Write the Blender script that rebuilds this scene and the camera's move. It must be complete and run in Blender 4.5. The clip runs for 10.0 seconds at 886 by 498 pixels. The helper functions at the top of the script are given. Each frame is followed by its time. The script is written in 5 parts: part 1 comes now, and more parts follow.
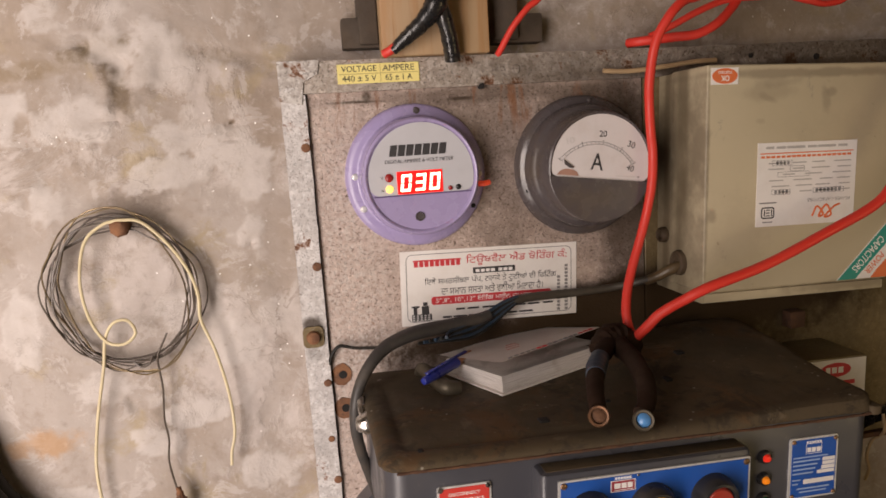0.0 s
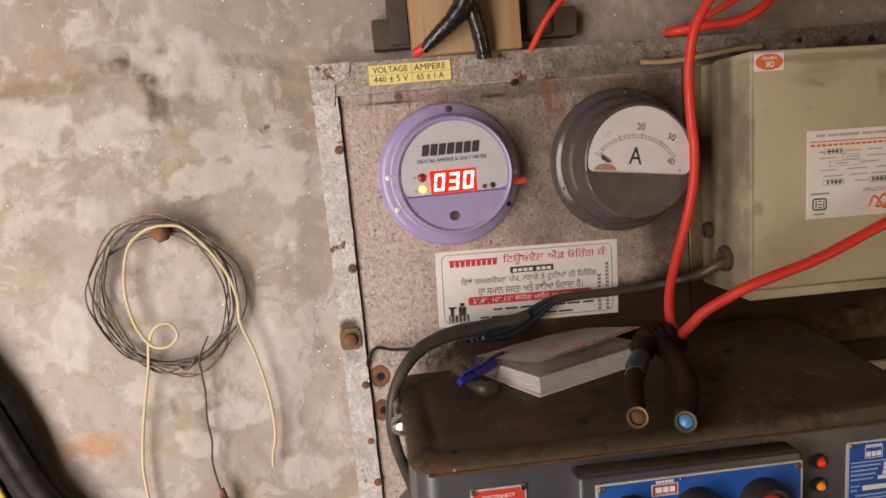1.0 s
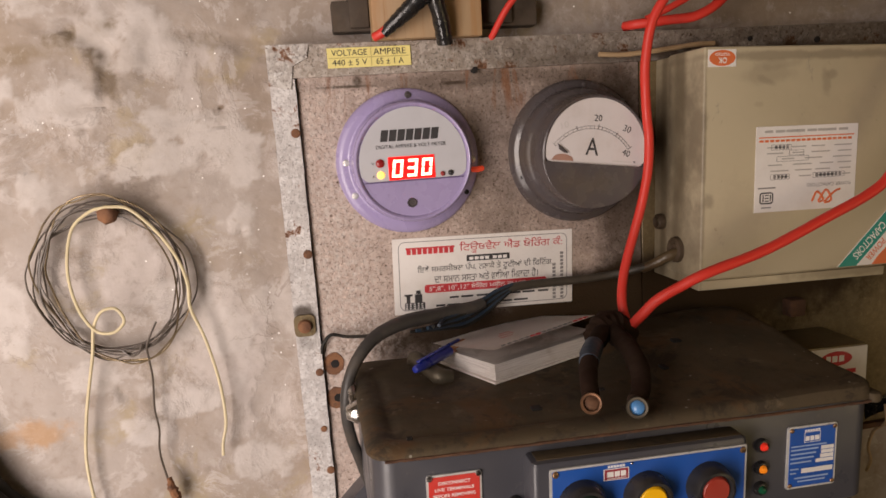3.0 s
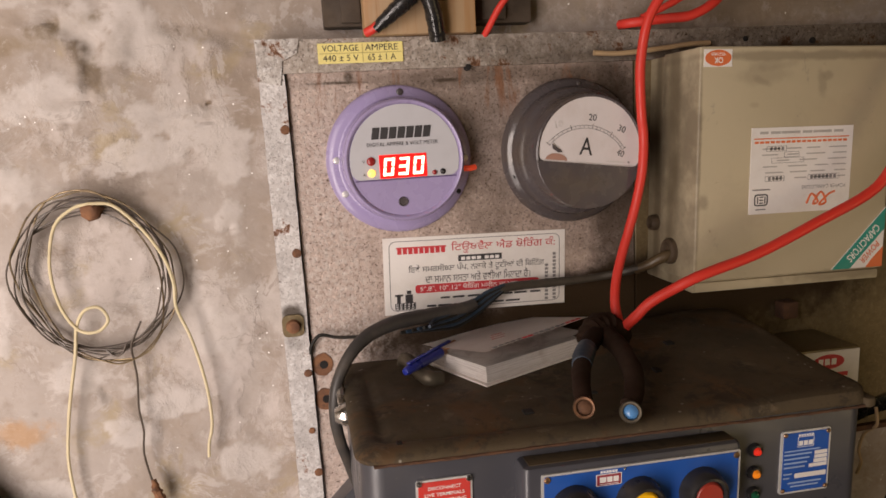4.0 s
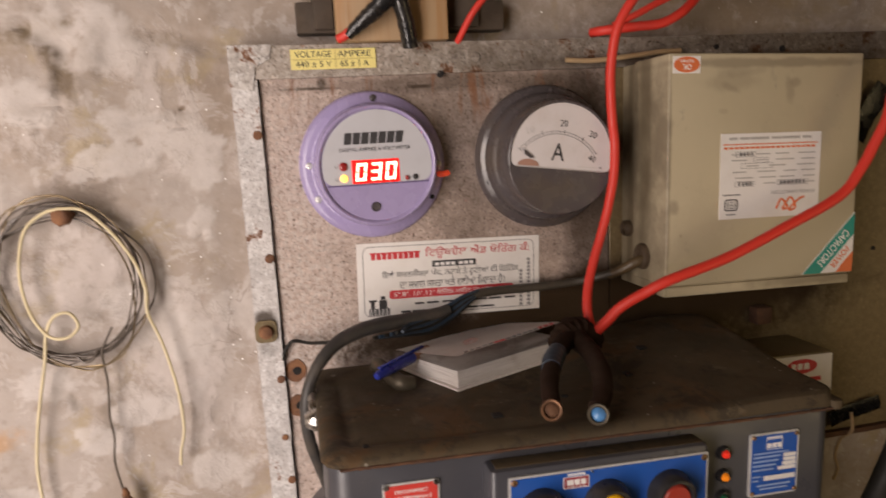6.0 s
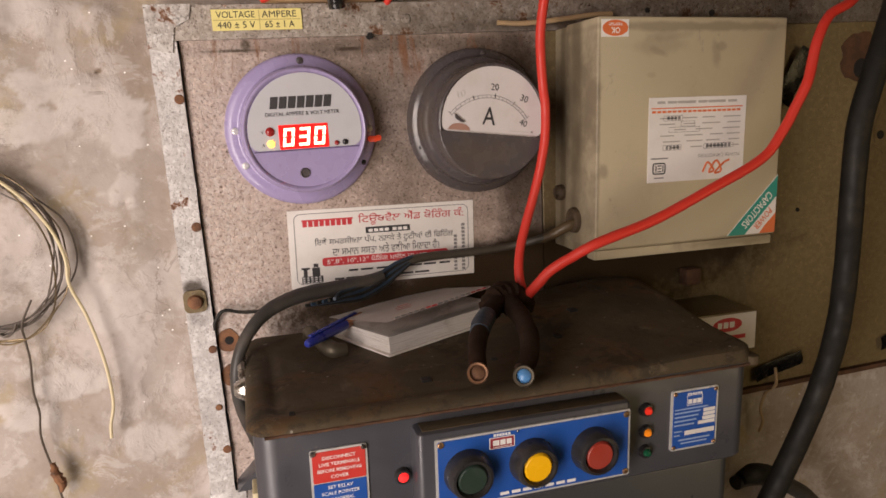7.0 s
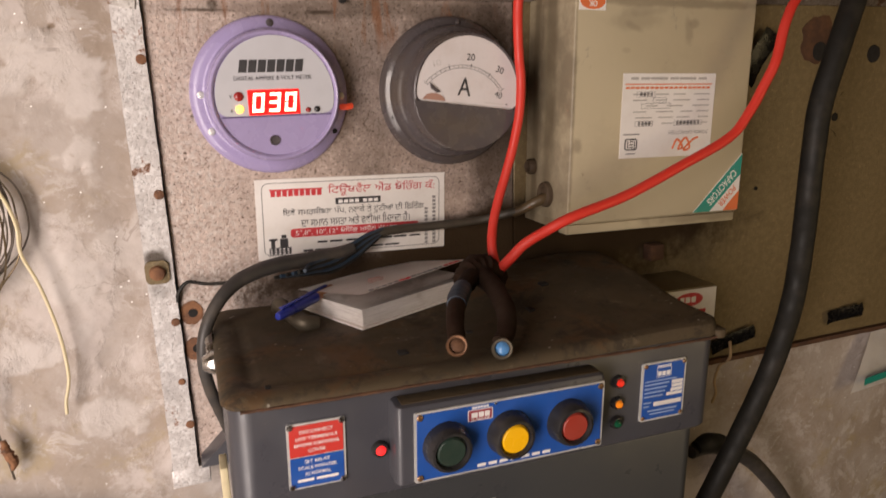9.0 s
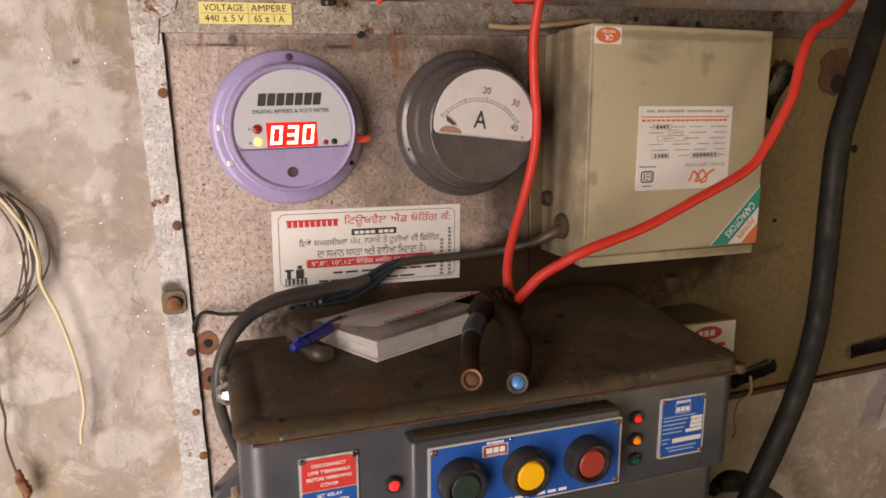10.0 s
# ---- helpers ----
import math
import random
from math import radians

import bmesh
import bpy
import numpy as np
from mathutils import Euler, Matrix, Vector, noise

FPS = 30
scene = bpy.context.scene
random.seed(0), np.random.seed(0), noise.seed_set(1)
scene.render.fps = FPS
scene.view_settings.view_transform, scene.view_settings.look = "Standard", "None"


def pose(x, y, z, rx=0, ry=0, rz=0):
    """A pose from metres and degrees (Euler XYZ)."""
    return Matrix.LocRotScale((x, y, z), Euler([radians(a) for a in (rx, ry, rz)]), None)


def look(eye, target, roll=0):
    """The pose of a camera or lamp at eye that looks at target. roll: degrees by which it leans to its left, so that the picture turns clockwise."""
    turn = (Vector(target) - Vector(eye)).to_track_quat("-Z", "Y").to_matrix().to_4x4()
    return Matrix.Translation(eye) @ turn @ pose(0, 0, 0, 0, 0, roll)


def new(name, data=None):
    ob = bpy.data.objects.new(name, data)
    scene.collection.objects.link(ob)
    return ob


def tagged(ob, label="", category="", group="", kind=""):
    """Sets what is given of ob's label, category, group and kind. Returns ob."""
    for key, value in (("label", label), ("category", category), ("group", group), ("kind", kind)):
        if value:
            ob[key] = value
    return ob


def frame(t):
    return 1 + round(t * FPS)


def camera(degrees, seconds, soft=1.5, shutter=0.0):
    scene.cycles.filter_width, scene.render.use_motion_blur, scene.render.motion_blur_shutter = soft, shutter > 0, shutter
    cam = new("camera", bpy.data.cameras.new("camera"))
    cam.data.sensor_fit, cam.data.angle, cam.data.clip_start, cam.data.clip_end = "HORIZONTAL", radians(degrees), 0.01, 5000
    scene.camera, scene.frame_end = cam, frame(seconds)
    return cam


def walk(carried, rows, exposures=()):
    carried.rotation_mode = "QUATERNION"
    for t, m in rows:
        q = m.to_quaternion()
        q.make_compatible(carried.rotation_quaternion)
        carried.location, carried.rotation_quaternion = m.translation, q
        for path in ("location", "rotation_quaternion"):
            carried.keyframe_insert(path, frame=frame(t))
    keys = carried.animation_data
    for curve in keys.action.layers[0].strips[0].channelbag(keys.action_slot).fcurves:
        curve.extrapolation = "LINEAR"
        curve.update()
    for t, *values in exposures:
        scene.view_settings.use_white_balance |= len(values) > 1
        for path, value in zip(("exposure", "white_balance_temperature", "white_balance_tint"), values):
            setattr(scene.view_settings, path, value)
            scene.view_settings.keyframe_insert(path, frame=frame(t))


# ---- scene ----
cam = camera(66.4, 10.0, soft=1.6, shutter=0.5)
PATH = [
    (0, (-0.077, -0.505, 1.516), (0.294, 1.433, 1.193), -3.6),
    (0.5, (-0.06, -0.505, 1.515), (0.256, 1.443, 1.191), -4.9),
    (1, (-0.064, -0.502, 1.51), (0.156, 1.463, 1.215), -5.3),
    (1.5, (-0.063, -0.499, 1.505), (0.243, 1.454, 1.203), -4.6),
    (2, (-0.065, -0.502, 1.513), (0.264, 1.444, 1.188), -4.6),
    (2.5, (-0.068, -0.506, 1.509), (0.268, 1.446, 1.233), -3.8),
    (3, (-0.068, -0.5, 1.508), (0.29, 1.439, 1.173), -3.8),
    (4.5, (-0.065, -0.49, 1.509), (0.325, 1.441, 1.164), -3.1),
    (5, (-0.06, -0.487, 1.508), (0.312, 1.449, 1.17), -3.4),
    (5.5, (-0.061, -0.487, 1.51), (0.302, 1.451, 1.173), -3.3),
    (6, (-0.055, -0.497, 1.503), (0.358, 1.436, 1.193), -3.2),
    (6.2, (-0.041, -0.497, 1.494), (0.409, 1.423, 1.163), -3.0),
    (7.3, (-0.038, -0.5, 1.502), (0.495, 1.382, 1.082), -3.4),
    (7.5, (-0.041, -0.498, 1.502), (0.473, 1.389, 1.085), -3.3),
    (8, (-0.044, -0.492, 1.5), (0.466, 1.397, 1.088), -3.0),
    (8.5, (-0.046, -0.498, 1.503), (0.502, 1.381, 1.092), -2.2),
    (8.8, (-0.055, -0.492, 1.495), (0.602, 1.328, 0.997), -1.8),
    (9, (-0.054, -0.489, 1.498), (0.614, 1.331, 1.01), -1.6),
    (9.5, (-0.046, -0.491, 1.505), (0.6, 1.359, 1.104), -0.5),
    (10, (-0.053, -0.488, 1.5), (0.579, 1.366, 1.095), -1.6),
]
walk(cam, [(t, look(eye, target, roll)) for t, eye, target, roll in PATH], exposures=((0, -0.1), (1.0, -0.15), (2.5, -0.15), (4.5, -0.17), (6.0, -0.14), (7.5, 0.0), (10, 0.08)))

# ---------------------------------------------------------------- light
world = bpy.data.worlds.new("room_air")
scene.world = world
world.use_nodes = True
world.node_tree.nodes["Background"].inputs[0].default_value = (0.5, 0.42, 0.33, 1)
world.node_tree.nodes["Background"].inputs[1].default_value = 0.01


def area(name, eye, target, wide, high, watts, colour):
    data = bpy.data.lights.new(name, "AREA")
    data.shape, data.size, data.size_y, data.energy, data.color = "RECTANGLE", wide, high, watts, colour
    ob = new(name, data)
    ob.matrix_world = look(eye, target)
    return ob


# main daylight from the left, set in an unseen doorway of the south wall
area("doorway_light", (-0.77, -0.88, 1.28), (-0.77, 0.0, 1.28), 0.60, 1.25, 26.5, (1.0, 0.86, 0.79))
# unseen fill, added to lift the lower right; no window is known here
area("window_light", (0.85, -0.88, 1.35), (0.85, 0.0, 1.35), 0.5, 0.5, 1.7, (1.0, 0.74, 0.38))

# ---------------------------------------------------------------- materials


class Mat:
    """A small node builder round one Principled material, with object coordinates in metres."""

    def __init__(self, name, colour=(0.5, 0.5, 0.5), rough=0.6, metal=0.0, spec=0.5):
        self.m = bpy.data.materials.new(name)
        self.m.use_nodes = True
        self.n, self.l = self.m.node_tree.nodes, self.m.node_tree.links
        self.b = self.n["Principled BSDF"]
        self.b.inputs["Base Color"].default_value = (*colour, 1)
        self.b.inputs["Roughness"].default_value = rough
        self.b.inputs["Metallic"].default_value = metal
        self.b.inputs["Specular IOR Level"].default_value = spec
        self.colour = None
        self.base = (*colour, 1)
        self.height = None
        self.co = self.n.new("ShaderNodeTexCoord").outputs["Object"]

    def put(self, socket, value):
        if hasattr(value, "links"):
            self.l.new(value, socket)
        elif isinstance(value, (tuple, list)) and len(value) == 3 and socket.type == "RGBA":
            socket.default_value = (*value, 1)
        else:
            socket.default_value = value

    def scaled(self, sx, sy, sz):
        v = self.n.new("ShaderNodeVectorMath")
        v.operation = "MULTIPLY"
        self.l.new(self.co, v.inputs[0])
        v.inputs[1].default_value = (sx, sy, sz)
        return v.outputs[0]

    def noise(self, scale, detail=4.0, rough=0.55, distort=0.0, stretch=None, seed=0.0):
        t = self.n.new("ShaderNodeTexNoise")
        t.noise_dimensions = "4D"
        self.l.new(self.scaled(*stretch) if stretch else self.co, t.inputs["Vector"])
        t.inputs["W"].default_value = seed
        t.inputs["Scale"].default_value, t.inputs["Detail"].default_value = scale, detail
        t.inputs["Roughness"].default_value, t.inputs["Distortion"].default_value = rough, distort
        return t.outputs["Fac"]

    def cells(self, scale, out="Distance", feature="F1"):
        t = self.n.new("ShaderNodeTexVoronoi")
        t.feature = feature
        self.l.new(self.co, t.inputs["Vector"])
        t.inputs["Scale"].default_value = scale
        return t.outputs[out]

    def math(self, op, a, b=0.0, clamp=False):
        t = self.n.new("ShaderNodeMath")
        t.operation, t.use_clamp = op, clamp
        self.put(t.inputs[0], a)
        self.put(t.inputs[1], b)
        return t.outputs[0]

    def band(self, value, lo, hi, a=0.0, b=1.0):
        t = self.n.new("ShaderNodeMapRange")
        t.interpolation_type = "SMOOTHSTEP"
        self.put(t.inputs[0], value)
        for i, v in enumerate((lo, hi, a, b)):
            t.inputs[i + 1].default_value = v
        return t.outputs[0]

    def spot(self, x, z, rx, rz, turn=0.0, ragged=0.5, scale=40.0, soft=0.5, seed=0.0):
        """A ragged spot on an upright surface, centred at x, z."""
        sub = self.n.new("ShaderNodeVectorMath")
        sub.operation = "SUBTRACT"
        self.l.new(self.co, sub.inputs[0])
        sub.inputs[1].default_value = (x, 0, z)
        rot = self.n.new("ShaderNodeVectorRotate")
        rot.rotation_type = "Y_AXIS"
        self.l.new(sub.outputs[0], rot.inputs["Vector"])
        rot.inputs["Angle"].default_value = radians(turn)
        mul = self.n.new("ShaderNodeVectorMath")
        mul.operation = "MULTIPLY"
        self.l.new(rot.outputs[0], mul.inputs[0])
        mul.inputs[1].default_value = (1 / rx, 0, 1 / rz)
        ln = self.n.new("ShaderNodeVectorMath")
        ln.operation = "LENGTH"
        self.l.new(mul.outputs[0], ln.inputs[0])
        d = self.math("ADD", ln.outputs["Value"], self.math("MULTIPLY", self.math("SUBTRACT", self.noise(scale, 5, 0.65, seed=seed), 0.5), ragged * 4))
        return self.band(d, 1.0 + soft, 1.0 - soft)

    def mix(self, fac, colour):
        """Lays a colour over what is there."""
        t = self.n.new("ShaderNodeMix")
        t.data_type = "RGBA"
        self.put(t.inputs[0], fac)
        self.put(t.inputs[6], self.colour if self.colour is not None else self.base[:3])
        self.put(t.inputs[7], colour)
        self.colour = t.outputs[2]
        return self

    def bump(self, height, strength=0.3, depth=0.001):
        t = self.n.new("ShaderNodeBump")
        t.inputs["Strength"].default_value, t.inputs["Distance"].default_value = strength, depth
        self.l.new(height, t.inputs["Height"])
        if self.height is not None:
            self.l.new(self.height, t.inputs["Normal"])
        self.height = t.outputs[0]
        return self

    def rough(self, value):
        self.put(self.b.inputs["Roughness"], value)
        return self

    def done(self):
        if self.colour is not None:
            self.l.new(self.colour, self.b.inputs["Base Color"])
        if self.height is not None:
            self.l.new(self.height, self.b.inputs["Normal"])
        return self.m


def glow(name, colour, strength):
    m = Mat(name, colour, 0.35)
    m.b.inputs["Emission Color"].default_value = (*colour, 1)
    m.b.inputs["Emission Strength"].default_value = strength
    return m.done()


def plain(name, colour, rough=0.5, metal=0.0, grime=0.25, dirt=(0.09, 0.065, 0.04), scale=60, bump=0.08):
    """Paint, plastic or paper with faint mottling, a thin film of dirt and a fine grain."""
    m = Mat(name, colour, rough, metal)
    m.mix(m.math("MULTIPLY", m.band(m.noise(scale, 5, 0.65), 0.42, 0.72), grime), dirt)
    m.mix(m.math("MULTIPLY", m.band(m.noise(scale * 9, 3, seed=3), 0.55, 0.75), grime * 0.5), tuple(c * 0.6 for c in colour))
    m.rough(m.band(m.noise(scale * 2, 4, seed=5), 0.3, 0.7, max(rough - 0.1, 0.05), min(rough + 0.15, 1)))
    m.bump(m.noise(scale * 14, 3, seed=7), bump, 0.0006)
    return m.done()


def plaster():
    m = Mat("old_plaster", (0.40, 0.35, 0.315), 0.85, spec=0.3)
    m.mix(m.band(m.noise(9, 7, 0.62, 0.5), 0.40, 0.66), (0.315, 0.255, 0.205))
    m.mix(m.math("MULTIPLY", m.band(m.noise(13, 8, 0.7, 0.6, seed=2), 0.50, 0.62), 0.85), (0.50, 0.445, 0.415))
    m.mix(m.math("MULTIPLY", m.band(m.noise(26, 6, 0.7, 0.3, seed=12), 0.52, 0.68), 0.6), (0.27, 0.215, 0.17))
    m.mix(m.math("MULTIPLY", m.band(m.noise(5, 5, 0.6, 0.3, seed=4), 0.55, 0.72), 0.55), (0.33, 0.255, 0.17))
    m.mix(m.math("MULTIPLY", m.band(m.noise(19, 6, 0.65, 0.4, seed=41), 0.54, 0.66), 0.55), (0.35, 0.275, 0.15))
    m.mix(m.math("MULTIPLY", m.band(m.noise(38, 7, 0.72, 0.9, seed=43), 0.54, 0.60), 0.6), (0.51, 0.46, 0.43))
    m.mix(m.math("MULTIPLY", m.band(m.noise(120, 4, 0.6, seed=6), 0.55, 0.75), 0.35), (0.2, 0.16, 0.125))
    for x, z, rx, rz, turn, strength, colour in (
        # next two: stain and shade of the upper left hollow, put into the colour
        (-0.214, 1.592, 0.022, 0.006, 15, 0.85, (0.16, 0.115, 0.06)),
        (-0.2035, 1.570, 0.0075, 0.026, 14, 0.85, (0.13, 0.095, 0.06)),
        (-0.185, 1.556, 0.016, 0.030, 0, 0.2, (0.2, 0.16, 0.12)),
        (-0.28, 1.578, 0.05, 0.006, 4, 0.55, (0.22, 0.16, 0.09)),
        (-0.285, 1.31, 0.022, 0.010, 0, 0.6, (0.42, 0.23, 0.09)),
        (-0.20, 1.32, 0.006, 0.020, 0, 0.5, (0.19, 0.16, 0.13)),
        # smudge above the peg: its cast shadow and some dirt, painted on
        (-0.204, 1.481, 0.022, 0.012, 0, 0.7, (0.19, 0.15, 0.12)),
        (-0.1285, 1.537, 0.0028, 0.0016, 30, 0.8, (0.14, 0.09, 0.05)),
        (-0.223, 1.331, 0.0035, 0.007, 20, 0.6, (0.2, 0.17, 0.14)),
        (-0.222, 1.527, 0.003, 0.004, 0, 0.6, (0.22, 0.18, 0.15)),
        (-0.12, 1.583, 0.035, 0.005, -10, 0.45, (0.2, 0.155, 0.11)),
        (-0.105, 1.46, 0.012, 0.10, 0, 0.35, (0.23, 0.18, 0.135)),
        (0.30, 1.60, 0.25, 0.02, 0, 0.5, (0.17, 0.125, 0.075)),
        (0.5, 1.16, 0.06, 0.03, 0, 0.35, (0.24, 0.17, 0.1)),
    ):
        m.mix(m.math("MULTIPLY", m.spot(x, z, rx, rz, turn, 0.75, 75, 0.5, seed=x * 9), strength), colour)
    at = m.n.new("ShaderNodeAttribute")
    at.attribute_name = "skim"
    pale = m.math("MULTIPLY", at.outputs["Fac"], m.band(m.noise(60, 5, 0.65, seed=51), 0.3, 0.6, 0.45, 0.85))
    m.mix(pale, (0.52, 0.475, 0.445))
    m.mix(m.math("MULTIPLY", m.band(m.noise(160, 5, 0.7, seed=53), 0.56, 0.66), m.math("MULTIPLY", at.outputs["Fac"], 0.5)), (0.36, 0.30, 0.25))
    # scattered sand grains whose sparkle is painted as near-white colour
    glints = m.band(m.cells(130), 0.10, 0.055)
    rare = m.band(m.cells(130, "Color"), 0.71, 0.73)
    m.mix(m.math("MULTIPLY", glints, rare), (0.95, 0.93, 0.9))
    m.mix(m.math("MULTIPLY", m.band(m.noise(75, 6, 0.7, 1.0, seed=21), 0.57, 0.66), 0.35), (0.52, 0.47, 0.43))
    cracks = m.band(m.math("ABSOLUTE", m.math("SUBTRACT", m.noise(8, 6, 0.6, 1.5, seed=31), 0.5)), 0.006, 0.0015)
    m.mix(m.math("MULTIPLY", cracks, m.band(m.noise(6, 3, seed=33), 0.5, 0.62, 0.0, 0.4)), (0.14, 0.105, 0.08))
    m.bump(m.noise(24, 7, 0.6, 0.7, seed=1), 0.42, 0.004)
    m.bump(m.band(m.noise(13, 8, 0.7, 0.6, seed=2), 0.52, 0.58), 0.4, 0.0012)
    m.bump(m.noise(420, 4, 0.6), 0.14, 0.0005)
    m.rough(m.band(m.noise(300, 2, seed=8), 0.35, 0.7, 0.6, 0.95))
    return m.done()


def hammered(name, base, pale, rust_at, pits, grime=(), drips=None, relief=0.75):
    """Hammer-finish paint on sheet steel: dimples, dark pin holes, rust breaking through. grime: dark spots, dirt and
    painted shade alike.
    """
    m = Mat(name, base, 0.4, 0.12)
    m.mix(m.band(m.noise(160, 3, 0.6), 0.40, 0.64), pale)
    m.mix(m.math("MULTIPLY", m.band(m.noise(310, 3, 0.6, seed=17), 0.56, 0.66), 0.6), tuple(min(c * 1.5, 0.8) for c in pale))
    m.mix(m.math("MULTIPLY", m.band(m.noise(18, 4, 0.6, seed=1), 0.5, 0.75), 0.45), tuple(c * 0.72 for c in base))
    m.mix(m.math("MULTIPLY", m.band(m.noise(480, 2, 0.5, 0.6, seed=3), 0.575, 0.61), m.band(m.noise(25, 4, seed=13), 0.30, 0.60, 0.35, pits * 0.75)), tuple(c * 0.45 for c in base))
    m.mix(m.math("MULTIPLY", m.band(m.noise(430, 3, 0.55, 0.5, seed=3), 0.62, 0.66), m.band(m.noise(25, 4, seed=13), 0.30, 0.60, 0.35, pits)), (0.10, 0.06, 0.04))
    rust = m.band(m.noise(44, 7, 0.72, 0.4, seed=2), rust_at, rust_at + 0.05)
    m.mix(m.math("MULTIPLY", rust, 0.9), (0.21, 0.085, 0.036))
    m.mix(m.math("MULTIPLY", m.band(m.noise(44, 7, 0.72, 0.4, seed=2), rust_at + 0.03, rust_at + 0.08), 0.8), (0.075, 0.04, 0.025))
    dull = rust
    # spots of dirt; on the two board sheets they also paint in shade
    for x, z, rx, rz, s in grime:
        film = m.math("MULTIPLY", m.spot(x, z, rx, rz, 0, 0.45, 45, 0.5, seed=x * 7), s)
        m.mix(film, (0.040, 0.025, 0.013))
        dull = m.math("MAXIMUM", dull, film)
    if drips:
        # pale flecks near the left upright: side light's sheen put into the colour
        m.mix(m.math("MULTIPLY", m.math("MULTIPLY", m.band(m.noise(240, 4, 0.7, seed=29), 0.45, 0.6), m.spot(-0.055, 1.40, 0.03, 0.14, 0, 0.4, 30, 0.8)), 0.6), (0.62, 0.57, 0.53))
        runs = m.band(m.noise(70, 5, 0.65, 0.4, stretch=(1, 1, 0.22), seed=23), 0.54, 0.64)
        m.mix(m.math("MULTIPLY", m.math("MULTIPLY", runs, m.spot(drips[0], drips[1], drips[2], drips[3], 0, 0.3, 30, 0.6)), 0.8), (0.19, 0.08, 0.035))
    m.bump(m.noise(380, 2, 0.45), relief * 0.6, 0.0009)
    m.bump(m.band(m.noise(480, 2, 0.5, 0.6, seed=3), 0.55, 0.62, 1, 0), 0.35, 0.0005)
    m.rough(m.band(dull, 0, 1, 0.36, 0.95))
    m.put(m.b.inputs["Specular IOR Level"], m.band(dull, 0, 1, 0.5, 0.12))
    m.put(m.b.inputs["Metallic"], m.band(dull, 0, 0.6, 0.12, 0.0))
    return m.done()


def dusty():
    """Dark enamel under years of brown oily dust."""
    m = Mat("dusty_enamel", (0.082, 0.060, 0.035), 0.8, spec=0.25)
    m.mix(m.band(m.noise(9, 6, 0.65, 0.6), 0.42, 0.62), (0.058, 0.045, 0.028))
    m.mix(m.math("MULTIPLY", m.band(m.noise(14, 6, 0.7, 0.8, seed=3), 0.52, 0.64), 0.8), (0.105, 0.058, 0.026))
    m.mix(m.math("MULTIPLY", m.band(m.noise(26, 6, 0.72, 0.8, seed=21), 0.53, 0.60), 0.7), (0.036, 0.028, 0.020))
    m.mix(m.math("MULTIPLY", m.band(m.noise(34, 6, 0.75, 0.6, seed=15), 0.58, 0.64), 0.5), (0.15, 0.118, 0.078))
    m.mix(m.math("MULTIPLY", m.band(m.noise(90, 5, 0.7, seed=5), 0.54, 0.64), 0.6), (0.045, 0.034, 0.022))
    m.mix(m.math("MULTIPLY", m.band(m.cells(150), 0.16, 0.08), m.band(m.noise(40, 2, seed=8), 0.56, 0.64)), (0.30, 0.27, 0.22))
    m.bump(m.noise(260, 5, 0.65), 0.35, 0.0008)
    m.bump(m.noise(25, 4), 0.3, 0.002)
    m.rough(m.band(m.noise(30, 4, seed=9), 0.35, 0.65, 0.65, 0.95))
    return m.done()


def enamel(name, colour, wear=0.5):
    m = Mat(name, colour, 0.38, spec=0.5)
    m.mix(m.math("MULTIPLY", m.band(m.noise(22, 5, 0.6), 0.48, 0.75), 0.5 * wear), (0.075, 0.064, 0.055))
    m.mix(m.math("MULTIPLY", m.band(m.noise(55, 6, 0.75, 0.8, seed=2), 0.63, 0.68), 0.7 * wear), (0.17, 0.155, 0.14))
    m.bump(m.noise(180, 3, 0.5), 0.12, 0.0006)
    m.bump(m.noise(900, 2), 0.1, 0.0003)
    m.rough(m.band(m.noise(35, 4, seed=4), 0.3, 0.7, 0.24, 0.48))
    return m.done()


